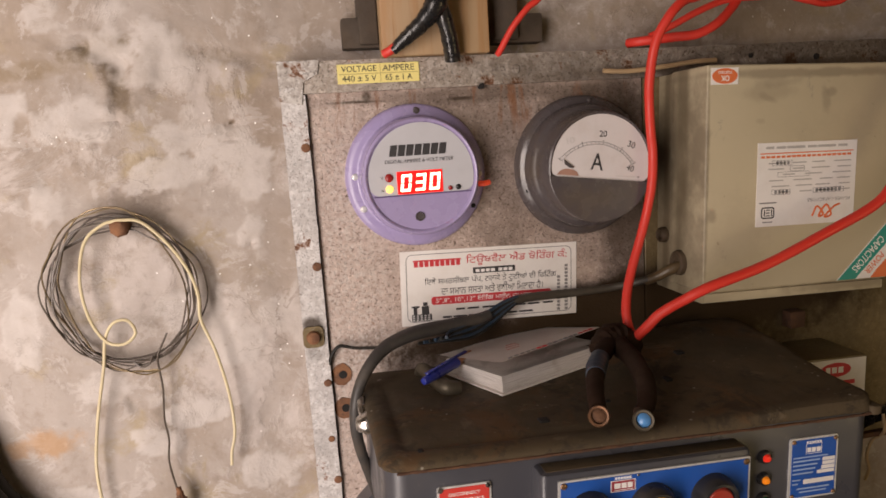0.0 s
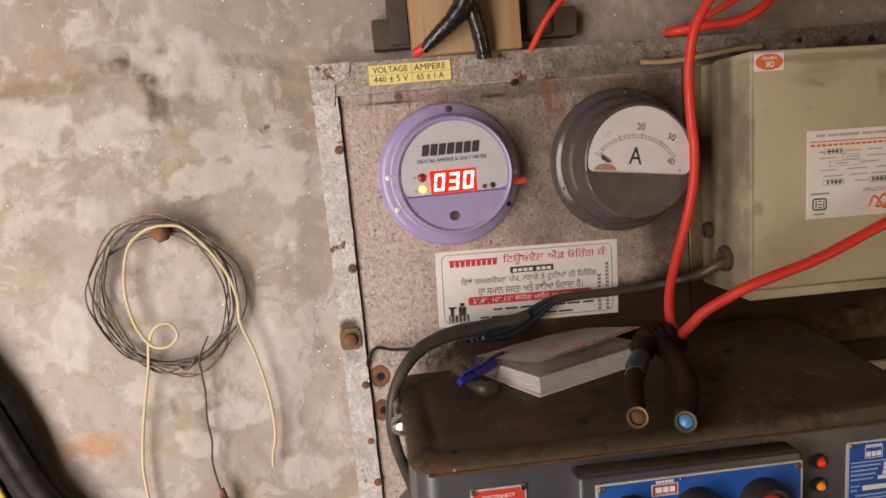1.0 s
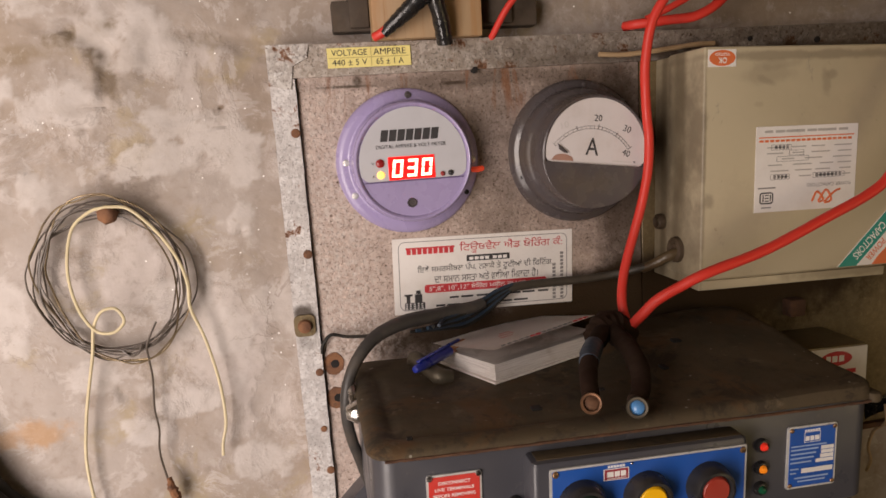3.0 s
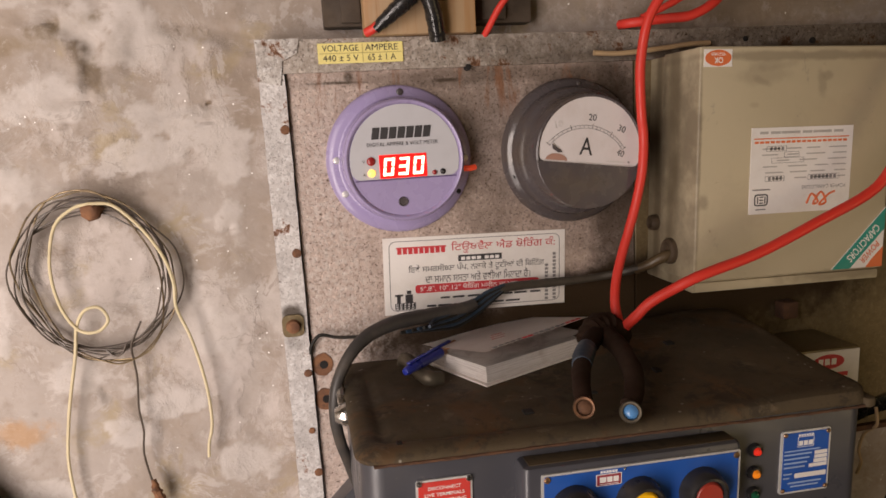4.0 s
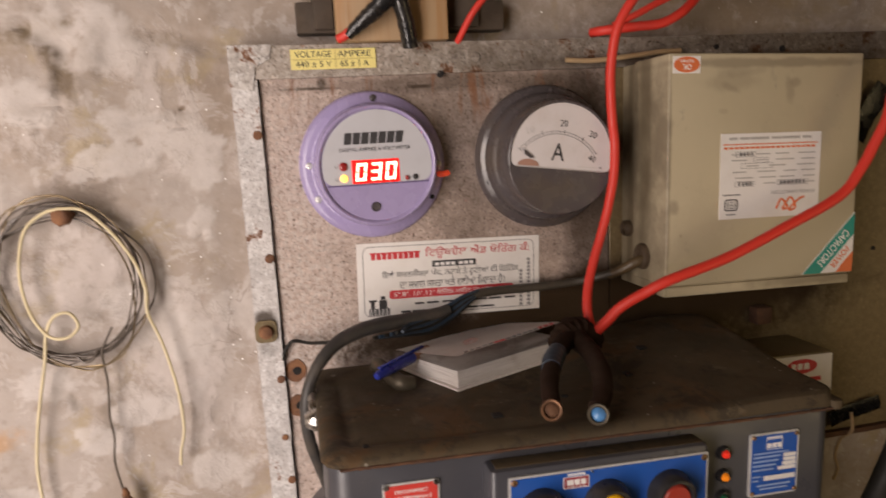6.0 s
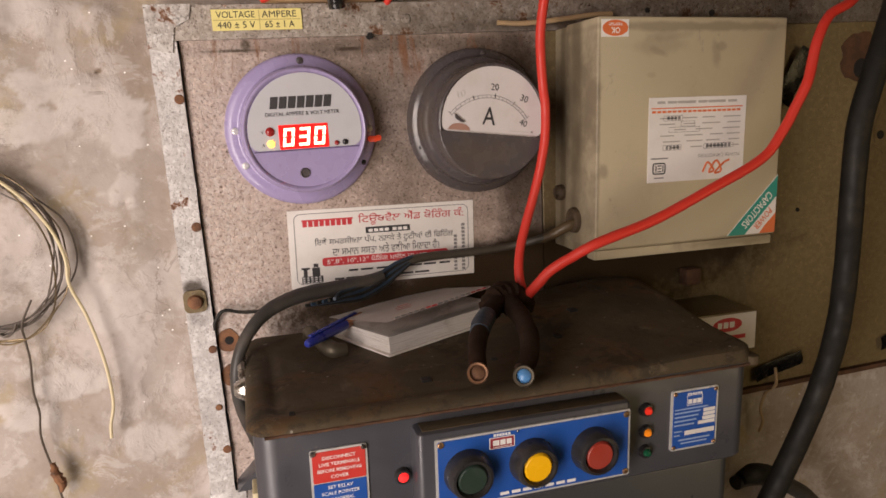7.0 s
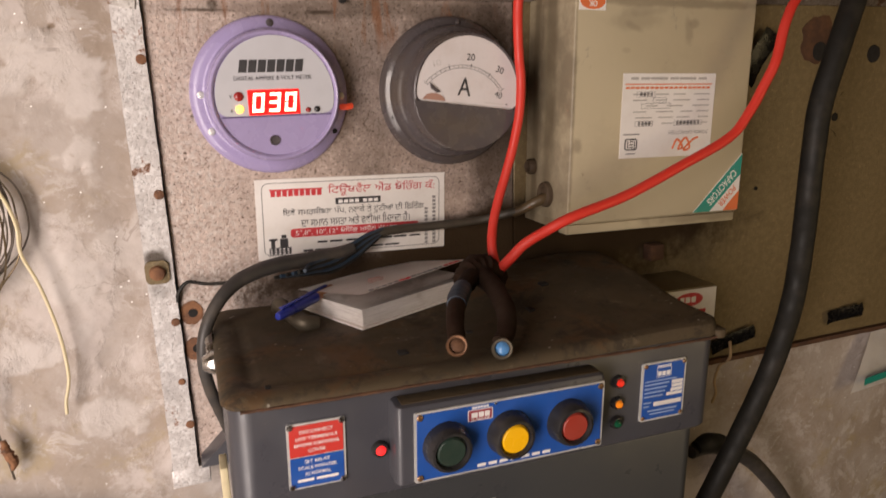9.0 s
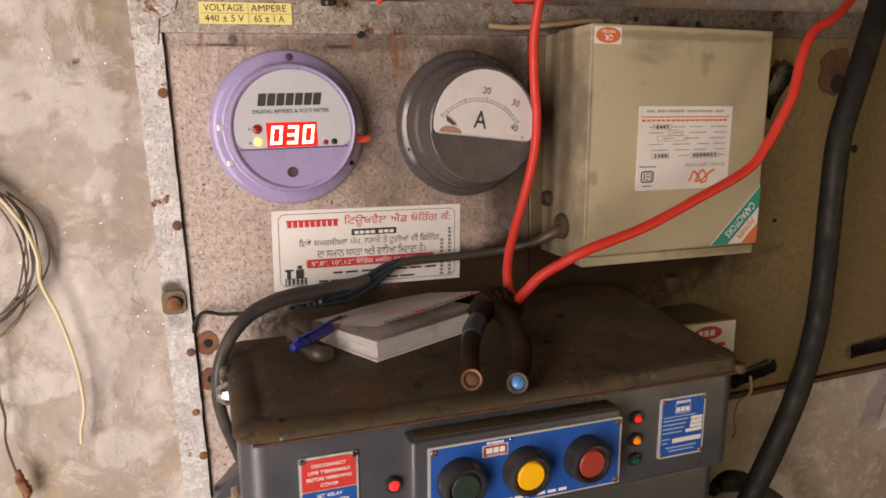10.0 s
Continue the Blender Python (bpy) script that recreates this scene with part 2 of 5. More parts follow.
def putty_paint():
    m = Mat("putty_grey_enamel", (0.45, 0.385, 0.262), 0.42)
    m.mix(m.math("MULTIPLY", m.band(m.noise(12, 5, 0.6), 0.45, 0.7), 0.4), (0.37, 0.315, 0.212))
    m.mix(m.math("MULTIPLY", m.band(m.noise(70, 6, 0.75, 0.5, seed=2), 0.64, 0.70), 0.75), (0.16, 0.12, 0.075))
    m.mix(m.math("MULTIPLY", m.band(m.noise(30, 7, 0.8, 1.2, seed=6), 0.63, 0.655), 0.4), (0.2, 0.185, 0.16))
    for x, z, rx, rz, s in ((-0.0810, 0.030, 0.0050, 0.050, 0.7), (-0.0810, -0.045, 0.0045, 0.030, 0.65), (-0.092, 0.0, 0.010, 0.09, 0.2), (0.0, 0.079, 0.08, 0.003, 0.5), (-0.076, 0.0, 0.0012, 0.08, 0.4), (-0.03, 0.066, 0.02, 0.006, 0.25), (0.04, -0.079, 0.05, 0.004, 0.5)):
        m.mix(m.math("MULTIPLY", m.spot(x, z, rx, rz, 0, 0.5, 60, 0.5, seed=z * 9), s), (0.14, 0.11, 0.075))
    # uneven dark bands down the folded side
    sep = m.n.new("ShaderNodeSeparateXYZ")
    m.l.new(m.co, sep.inputs[0])
    depth = m.math("ADD", sep.outputs[1], m.math("MULTIPLY", m.noise(14, 4, 0.6, stretch=(1, 1, 0.4), seed=11), 0.016))
    for at, wide, s, colour in ((-0.030, 0.012, 0.75, (0.12, 0.092, 0.055)), (-0.006, 0.006, 0.6, (0.13, 0.095, 0.055))):
        m.mix(m.math("MULTIPLY", m.band(m.math("ABSOLUTE", m.math("SUBTRACT", depth, at)), wide, wide * 0.3), m.band(m.noise(22, 5, 0.6, stretch=(1, 1, 0.35), seed=at), 0.32, 0.6, 0.15, s)), colour)
    for x, z, rx, rz, turn, s in ((-0.022, 0.073, 0.016, 0.003, 4, 0.3), (-0.03, 0.062, 0.006, 0.002, -20, 0.3), (0.018, 0.060, 0.003, 0.008, 15, 0.35), (0.022, 0.065, 0.004, 0.003, 0, 0.4), (-0.035, 0.046, 0.003, 0.0015, 0, 0.2), (-0.072, -0.02, 0.004, 0.004, 0, 0.5), (0.03, 0.03, 0.03, 0.02, 0, 0.12), (-0.05, -0.04, 0.02, 0.03, 0, 0.15)):
        m.mix(m.math("MULTIPLY", m.spot(x, z, rx, rz, turn, 0.6, 110, 0.6, seed=x * 30), s), (0.17, 0.14, 0.10))
    m.bump(m.noise(500, 3), 0.12, 0.0004)
    m.bump(m.noise(8, 2), 0.2, 0.004)
    m.rough(m.band(m.noise(25, 4, seed=4), 0.3, 0.7, 0.32, 0.55))
    return m.done()


def rubber(name, colour, dust=0.4, dull=0.0, spec=0.5):
    m = Mat(name, colour, 0.5, spec=spec)
    m.mix(m.math("MULTIPLY", m.band(m.noise(45, 5, 0.65), 0.45, 0.7), dust), (0.14, 0.11, 0.08))
    m.mix(m.math("MULTIPLY", m.band(m.noise(200, 4, 0.6, seed=4), 0.6, 0.72), dust * 0.6), tuple(c * 0.45 for c in colour))
    m.bump(m.noise(350, 3), 0.15, 0.0005)
    m.rough(m.band(m.noise(60, 3, seed=2), 0.3, 0.7, 0.38 + dull, 0.65 + dull))
    return m.done()


def wood():
    m = Mat("pale_raw_wood", (0.39, 0.265, 0.15), 0.62)
    grain = m.noise(9, 5, 0.6, 0.6, stretch=(14, 14, 0.9))
    m.mix(m.band(grain, 0.42, 0.62), (0.37, 0.215, 0.10))
    m.mix(m.math("MULTIPLY", m.band(m.noise(40, 4, 0.7, stretch=(9, 9, 0.5), seed=2), 0.55, 0.7), 0.6), (0.27, 0.15, 0.07))
    m.bump(grain, 0.25, 0.0008)
    return m.done()


def rusty(name="rusty_steel", dark=1.0):
    m = Mat(name, (0.14 * dark, 0.065 * dark, 0.035 * dark), 0.85)
    m.mix(m.band(m.noise(60, 6, 0.7), 0.4, 0.65), (0.24 * dark, 0.11 * dark, 0.05 * dark))
    m.mix(m.math("MULTIPLY", m.band(m.noise(150, 5, 0.7, seed=3), 0.52, 0.7), 0.8), (0.05, 0.03, 0.022))
    m.bump(m.noise(300, 6, 0.7), 0.6, 0.001)
    return m.done()


def plain_room(name, colour):
    m = Mat(name, colour, 0.9)
    m.mix(m.band(m.noise(2.5, 6, 0.65), 0.4, 0.7), tuple(c * 0.7 for c in colour))
    m.bump(m.noise(40, 6, 0.6), 0.4, 0.004)
    return m.done()


PLASTER = plaster()
ROOM = plain_room("room_plaster", (0.17, 0.14, 0.105))
CEMENT = plain_room("cement_floor", (0.2, 0.17, 0.14))
# spots under z 1.39 paint in shade over the starter lid, mixed with grime
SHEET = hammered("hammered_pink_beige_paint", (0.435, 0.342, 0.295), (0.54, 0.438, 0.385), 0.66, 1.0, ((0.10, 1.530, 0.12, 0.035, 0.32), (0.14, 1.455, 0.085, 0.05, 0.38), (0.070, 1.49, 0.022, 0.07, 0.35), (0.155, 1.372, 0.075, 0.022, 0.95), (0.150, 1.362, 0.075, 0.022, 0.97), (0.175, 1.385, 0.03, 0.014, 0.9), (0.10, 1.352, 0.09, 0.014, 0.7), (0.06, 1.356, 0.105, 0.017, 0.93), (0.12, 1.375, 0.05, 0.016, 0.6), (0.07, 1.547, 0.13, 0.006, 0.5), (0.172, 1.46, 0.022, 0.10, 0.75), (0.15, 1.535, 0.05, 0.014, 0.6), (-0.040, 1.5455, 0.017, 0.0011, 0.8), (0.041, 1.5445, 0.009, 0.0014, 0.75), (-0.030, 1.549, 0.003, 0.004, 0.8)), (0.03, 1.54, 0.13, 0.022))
STRIP = hammered("chipped_silver_grey_paint", (0.52, 0.49, 0.475), (0.68, 0.655, 0.64), 0.59, 0.55, ((-0.084, 1.384, 0.008, 0.006, 0.85), (-0.084, 1.362, 0.006, 0.006, 0.4)))
# low spots paint in the shade under the capacitor box, along with grime
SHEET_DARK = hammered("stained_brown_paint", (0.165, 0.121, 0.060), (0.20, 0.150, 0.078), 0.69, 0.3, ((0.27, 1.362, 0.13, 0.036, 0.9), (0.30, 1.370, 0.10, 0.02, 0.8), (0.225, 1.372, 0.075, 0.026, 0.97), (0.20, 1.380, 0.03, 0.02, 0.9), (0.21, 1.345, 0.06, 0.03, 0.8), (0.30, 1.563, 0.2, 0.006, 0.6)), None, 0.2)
RUST = rusty()
RUST_DARK = rusty("dark_rust", 0.5)
DUST = dusty()
ENAMEL = enamel("charcoal_enamel", (0.058, 0.058, 0.068))
ENAMEL_LOW = enamel("charcoal_enamel_lower", (0.045, 0.047, 0.050), 0.35)
PUTTY = putty_paint()
DULL_STEEL = plain("dusty_dull_steel", (0.115, 0.097, 0.070), 0.55, metal=0.6, grime=0.7, scale=50)
PURPLE = plain("purple_plastic", (0.345, 0.29, 0.485), 0.24, grime=0.10, scale=30, bump=0.04)
GREY_PLASTIC = plain("grey_plastic", (0.080, 0.069, 0.071), 0.22, grime=0.4, scale=35, dirt=(0.115, 0.085, 0.055))
DIAL = plain("silver_dial", (0.50, 0.50, 0.53), 0.45, grime=0.06, bump=0.03)
PAPER = plain("white_paper_sticker", (0.74, 0.71, 0.68), 0.55, grime=0.18, dirt=(0.42, 0.33, 0.25), scale=45)
DIAL_WHITE = plain("white_dial_card", (0.62, 0.58, 0.575), 0.6, grime=0.22, dirt=(0.35, 0.26, 0.19), scale=40)
def page_edges():
    m = Mat("page_edges", (0.74, 0.70, 0.67), 0.8)
    lines = m.noise(60, 3, 0.6, stretch=(0.5, 0.5, 40))
    m.mix(m.math("MULTIPLY", m.band(lines, 0.45, 0.62), 0.45), (0.33, 0.28, 0.25))
    m.mix(m.math("MULTIPLY", m.band(m.noise(35, 5, 0.7, seed=2), 0.5, 0.7), 0.5), (0.36, 0.29, 0.24))
    return m.bump(lines, 0.4, 0.0006).done()


PAGES = page_edges()
COVER = plain("worn_card_cover", (0.84, 0.79, 0.75), 0.5, grime=0.18, dirt=(0.4, 0.24, 0.17), scale=35)
YELLOW_PAPER = plain("yellow_sticker", (0.80, 0.70, 0.26), 0.5, grime=0.2, dirt=(0.5, 0.4, 0.2), scale=60)
INK = plain("black_ink", (0.035, 0.033, 0.035), 0.6, grime=0.0)
GREY_INK = plain("grey_ink", (0.22, 0.21, 0.21), 0.6, grime=0.0)
FAINT_INK = plain("faint_print", (0.40, 0.38, 0.36), 0.6, grime=0.0)
FADED_INK = plain("rubbed_off_print", (0.56, 0.53, 0.51), 0.6, grime=0.0)
RED_INK = plain("red_ink", (0.52, 0.035, 0.045), 0.55, grime=0.1)
ORANGE_INK = plain("orange_ink", (0.68, 0.16, 0.05), 0.55, grime=0.1)
GREEN_INK = plain("green_ink", (0.01, 0.24, 0.19), 0.5, grime=0.1)
WHITE_INK = plain("white_ink", (0.78, 0.76, 0.74), 0.5, grime=0.05)
BLUE_PLATE = plain("blue_plate_paint", (0.018, 0.085, 0.36), 0.38, grime=0.2, dirt=(0.02, 0.035, 0.12), scale=45)
RED_PLATE = plain("red_plate_paint", (0.56, 0.045, 0.035), 0.4, grime=0.15, dirt=(0.3, 0.05, 0.04))
ALUMINIUM = plain("bare_aluminium", (0.70, 0.69, 0.67), 0.35, metal=0.4, grime=0.25)
STEEL = plain("bright_steel", (0.62, 0.60, 0.57), 0.25, metal=1.0, grime=0.2)
BRASS = plain("copper_brass", (0.42, 0.25, 0.14), 0.38, metal=0.85, grime=0.7)
OLD_COPPER = plain("tarnished_copper", (0.22, 0.11, 0.055), 0.45, metal=0.6, grime=0.8, dirt=(0.05, 0.03, 0.02))
BLACK_PLASTIC = plain("black_plastic", (0.022, 0.021, 0.022), 0.34, grime=0.35, dirt=(0.06, 0.05, 0.04))
HOLE = plain("dark_hole", (0.012, 0.010, 0.009), 0.9, grime=0.0)
RED_PVC = rubber("red_pvc", (0.62, 0.035, 0.022), 0.06)
BLACK_PVC = rubber("dusty_black_sheath", (0.010, 0.009, 0.007), 0.10, 0.16, 0.35)
GREY_PVC = rubber("dusty_grey_sheath", (0.040, 0.036, 0.033), 0.3, 0.05)
OLIVE_PVC = rubber("dusty_olive_sheath", (0.048, 0.040, 0.030), 0.35)
BROWN_TAPE = rubber("oily_brown_tape", (0.020, 0.010, 0.006), 0.10, 0.28, 0.12)
BLACK_TAPE = plain("black_tape", (0.012, 0.012, 0.013), 0.22, grime=0.15)
BLUE_PVC = rubber("blue_pvc", (0.012, 0.028, 0.052), 0.15)
CREAM_PVC = rubber("cream_pvc", (0.62, 0.53, 0.33), 0.2)
TAN_PVC = rubber("tan_pvc", (0.42, 0.29, 0.16), 0.2)
WIRE = rubber("dark_bare_wire", (0.075, 0.055, 0.040), 0.35, -0.08, 0.8)
BRASS_WIRE = plain("tarnished_brass_wire", (0.20, 0.15, 0.085), 0.35, metal=0.7, grime=0.7, dirt=(0.06, 0.04, 0.03), scale=70)
YELLOW_PVC = rubber("yellow_pvc", (0.62, 0.48, 0.04), 0.2)
PEN_BLUE = plain("blue_pen_plastic", (0.02, 0.035, 0.30), 0.3, grime=0.1)
PEN_BODY = plain("amber_pen_barrel", (0.42, 0.2, 0.09), 0.3, grime=0.1)
WOOD = wood()
GROMMET = plain("perished_brown_rubber", (0.060, 0.038, 0.020), 0.7, grime=0.6, dirt=(0.10, 0.07, 0.04), scale=80, bump=0.4)
OLD_WOOD = plain("blackened_wood", (0.06, 0.045, 0.033), 0.8, grime=0.5, dirt=(0.1, 0.07, 0.045), scale=40, bump=0.5)
BTN_GREEN = plain("dark_green_button", (0.022, 0.04, 0.03), 0.4, grime=0.2)
BTN_YELLOW = plain("yellow_button", (0.93, 0.50, 0.008), 0.3, grime=0.08, dirt=(0.5, 0.25, 0.03))
BTN_RED = plain("red_button", (0.33, 0.04, 0.025), 0.42, grime=0.15)
LENS_RED = plain("unlit_red_lens", (0.28, 0.02, 0.02), 0.2, grime=0.0)
LENS_GREEN = plain("unlit_green_lens", (0.01, 0.085, 0.04), 0.2, grime=0.0)
SEG_ON = glow("lit_segment", (1.0, 0.42, 0.30), 5.0)
WINDOW_RED = glow("red_display_window", (0.85, 0.012, 0.01), 0.75)
LED_YELLOW = glow("lit_yellow_led", (1.0, 0.45, 0.08), 3.0)
LED_RED = glow("lit_red_led", (1.0, 0.03, 0.03), 0.9)
LED_RED_DIM = glow("dim_red_led", (0.75, 0.03, 0.015), 0.3)
LED_AMBER = glow("dim_amber_led", (0.8, 0.22, 0.01), 0.3)
GLASS = bpy.data.materials.new("clear_glass")
GLASS.use_nodes = True
_g = GLASS.node_tree.nodes["Principled BSDF"]
_g.inputs["Transmission Weight"].default_value, _g.inputs["Roughness"].default_value, _g.inputs["IOR"].default_value = 1.0, 0.04, 1.3

# ---------------------------------------------------------------- mesh helpers


def link(name, bm, material, parent=None, label="", smooth=True):
    me = bpy.data.meshes.new(name)
    bm.to_mesh(me)
    bm.free()
    me.materials.append(material)
    if smooth:
        for p in me.polygons:
            p.use_smooth = True
        me.set_sharp_from_angle(angle=radians(38))
    ob = new(name, me)
    ob.parent = parent
    if label:
        ob["label"] = label
    return ob


def part(name, bm, material, parent, label=""):
    if isinstance(bm, list):
        return [link(name, one, material, parent, label) for one in bm][-1]
    return link(name, bm, material, parent, label)


def thing(name, m, label, category, group=""):
    ob = new(name)
    ob.empty_display_size = 0.02
    ob.matrix_world = m
    return tagged(ob, label, category, group)


def block(x0, x1, y0, y1, z0, z1, bevel=0.0, segs=2, bm=None):
    bm = bm or bmesh.new()
    made = bmesh.ops.create_cube(bm, size=1.0, matrix=Matrix.LocRotScale(((x0 + x1) / 2, (y0 + y1) / 2, (z0 + z1) / 2), None, (abs(x1 - x0), abs(y1 - y0), abs(z1 - z0))))
    if bevel:
        edges = list({e for v in made["verts"] for e in v.link_edges})
        bmesh.ops.bevel(bm, geom=edges, offset=bevel, segments=segs, affect="EDGES", profile=0.5)
    return bm


def lathe(profile, segs=48, centre=(0, 0), bm=None):
    """Turned about an axis along y; profile: (radius, y) from the middle out, towards the wall."""
    bm = bm or bmesh.new()
    rings = []
    for r, y in profile:
        if r < 1e-6:
            rings.append([bm.verts.new((centre[0], y, centre[1]))])
        else:
            rings.append([bm.verts.new((centre[0] + r * math.cos(a), y, centre[1] + r * math.sin(a))) for a in (2 * math.pi * k / segs for k in range(segs))])
    for a, b in zip(rings, rings[1:]):
        for k in range(segs):
            j = (k + 1) % segs
            if len(a) == 1 and len(b) == 1:
                continue
            if len(a) == 1:
                bm.faces.new((a[0], b[k], b[j]))
            elif len(b) == 1:
                bm.faces.new((a[j], a[k], b[0]))
            else:
                bm.faces.new((a[k], b[k], b[j], a[j]))
    bmesh.ops.recalc_face_normals(bm, faces=bm.faces)
    return bm


def smooth_path(points, steps=10):
    p = [Vector(q) for q in points]
    p = [p[0] * 2 - p[1], *p, p[-1] * 2 - p[-2]]
    out = []
    for a, b, c, d in zip(p, p[1:], p[2:], p[3:]):
        for k in range(steps):
            t = k / steps
            out.append(0.5 * (2 * b + (c - a) * t + (2 * a - 5 * b + 4 * c - d) * t * t + (3 * b - a - 3 * c + d) * t**3))
    return out + [p[-2]]


def tube(points, radius, segs=12, steps=10, lump=0.0, seed=0, bm=None):
    """A cable through the points, with closed ends; radius: a number or one for each point."""
    bm = bm or bmesh.new()
    path = smooth_path(points, steps)
    n = len(path)
    rad = [radius] * len(points) if isinstance(radius, (int, float)) else list(radius)
    rings, up = [], None
    for i, q in enumerate(path):
        way = (path[min(i + 1, n - 1)] - path[max(i - 1, 0)]).normalized()
        up = (up - way * up.dot(way)).normalized() if up is not None else way.orthogonal().normalized()
        side = way.cross(up)
        f = i / (n - 1) * (len(rad) - 1)
        k = min(int(f), len(rad) - 2)
        r = rad[k] + (rad[k + 1] - rad[k]) * (f - k)
        ring = []
        for s in range(segs):
            a = 2 * math.pi * s / segs
            off = up * math.cos(a) + side * math.sin(a)
            rr = r * (1 + lump * noise.noise((q + off * r) * (0.5 / r) + Vector((seed, 0, 0))))
            ring.append(bm.verts.new(q + off * rr))
        rings.append(ring)
    for a, b in zip(rings, rings[1:]):
        for s in range(segs):
            j = (s + 1) % segs
            bm.faces.new((a[s], a[j], b[j], b[s]))
    bm.faces.new(rings[0][::-1])
    bm.faces.new(rings[-1])
    return bm


def outline(pts, y0, y1, bm=None):
    """A flat shape in x and z, made thick along y."""
    bm = bm or bmesh.new()
    front = [bm.verts.new((x, y0, z)) for x, z in pts]
    back = [bm.verts.new((x, y1, z)) for x, z in pts]
    bm.faces.new(front)
    bm.faces.new(back[::-1])
    for k in range(len(pts)):
        j = (k + 1) % len(pts)
        bm.faces.new((front[k], back[k], back[j], front[j]))
    bmesh.ops.recalc_face_normals(bm, faces=bm.faces)
    return bm


def rounded(x0, x1, z0, z1, r, segs=5):
    pts = []
    for cx, cz, a0 in ((x1 - r, z1 - r, 0), (x0 + r, z1 - r, 90), (x0 + r, z0 + r, 180), (x1 - r, z0 + r, 270)):
        pts += [(cx + r * math.cos(radians(a0 + 90 * k / segs)), cz + r * math.sin(radians(a0 + 90 * k / segs))) for k in range(segs + 1)]
    return pts


def frame_line(x0, x1, z0, z1, r, w, y0, y1):
    """A thin rounded frame line."""
    bm = bmesh.new()
    a, b = rounded(x0, x1, z0, z1, r), rounded(x0 + w, x1 - w, z0 + w, z1 - w, max(r - w, 0.0002))
    va, vb = ([bm.verts.new((x, y0, z)) for x, z in p] for p in (a, b))
    wa, wb = ([bm.verts.new((x, y1, z)) for x, z in p] for p in (a, b))
    for k in range(len(a)):
        j = (k + 1) % len(a)
        for q in ((va[k], va[j], vb[j], vb[k]), (wa[k], wb[k], wb[j], wa[j]), (va[k], wa[k], wa[j], va[j]), (vb[k], vb[j], wb[j], wb[k])):
            bm.faces.new(q)
    bmesh.ops.recalc_face_normals(bm, faces=bm.faces)
    return bm


def bars(rows, y, thick=0.0003):
    """Flat bars (x0, x1, z0, z1) proud of a surface at y, each a mesh of its own."""
    return [block(x0, x1, y - thick, y, z0, z1) for x0, x1, z0, z1 in rows]


def words(name, body, x, z, y, width, height, material, parent, turn=0.0, bold=0.0, slant=0.0):
    """Raised lettering in the built-in font, fitted into width and height about x, z, facing the room."""
    cu = bpy.data.curves.new(name, "FONT")
    cu.body, cu.size, cu.extrude, cu.offset, cu.shear = body, 1.0, 0.0, bold, slant
    cu.resolution_u = 3
    tmp = new(name, cu)
    bpy.context.view_layer.update()
    me = bpy.data.meshes.new_from_object(tmp)
    bpy.data.objects.remove(tmp)
    bpy.data.curves.remove(cu)
    co = np.empty(len(me.vertices) * 3)
    me.vertices.foreach_get("co", co)
    co = co.reshape(-1, 3)
    lo, hi = co.min(0), co.max(0)
    u = (co[:, 0] - (lo[0] + hi[0]) / 2) / (hi[0] - lo[0]) * width
    v = (co[:, 1] - (lo[1] + hi[1]) / 2) / (hi[1] - lo[1]) * height
    c, s = math.cos(radians(turn)), math.sin(radians(turn))
    out = np.stack([x + u * c - v * s, np.full(len(u), y), z + u * s + v * c], 1)
    me.vertices.foreach_set("co", out.ravel())
    me.materials.clear()
    me.materials.append(material)
    me.name = name
    ob = new(name, me)
    ob.parent = parent
    return ob


def screw_bm(x, z, y, r, depth=0.0016, slot=True):
    bm = lathe([(0, y - depth), (r * 0.55, y - depth * 0.95), (r * 0.9, y - depth * 0.55), (r, y)], 16, (x, z))
    if slot:
        block(x - r * 0.8, x + r * 0.8, y - depth * 1.02, y - depth * 0.7, z - r * 0.13, z + r * 0.13, bm=bm)
    return bm

# ---------------------------------------------------------------- the room


def ease(v, a, b):
    t = min(1.0, max(0.0, (v - a) / (b - a)))
    return t * t * (3 - 2 * t)


# hollows and humps: x, z, half-widths, turn in degrees, depth into the wall
DENTS = (
    (-0.210, 1.588, 0.016, 0.006, -35, 0.0045), (-0.2015, 1.566, 0.006, 0.020, -18, 0.0045), (-0.226, 1.597, 0.016, 0.004, 5, 0.0028),
    (-0.188, 1.570, 0.010, 0.024, -15, -0.0030), (-0.128, 1.537, 0.0028, 0.0026, 0, 0.0025), (-0.123, 1.447, 0.004, 0.002, 30, 0.003),
    (-0.223, 1.331, 0.003, 0.006, 20, 0.002), (-0.222, 1.527, 0.003, 0.004, 0, 0.0015), (-0.150, 1.533, 0.020, 0.004, 14, 0.0022),
    (-0.221, 1.5415, 0.014, 0.0016, 5, 0.0018), (-0.135, 1.5235, 0.014, 0.0014, 8, 0.0022), (-0.116, 1.582, 0.030, 0.007, -12, 0.003),
    (-0.252, 1.520, 0.016, 0.022, 0, 0.0022), (-0.165, 1.420, 0.030, 0.025, 20, 0.0020), (-0.130, 1.390, 0.018, 0.040, 10, -0.0022),
    (-0.265, 1.420, 0.020, 0.050, -5, -0.0020), (-0.190, 1.300, 0.030, 0.012, 25, 0.0020), (-0.120, 1.310, 0.015, 0.030, 0, 0.0018),
)
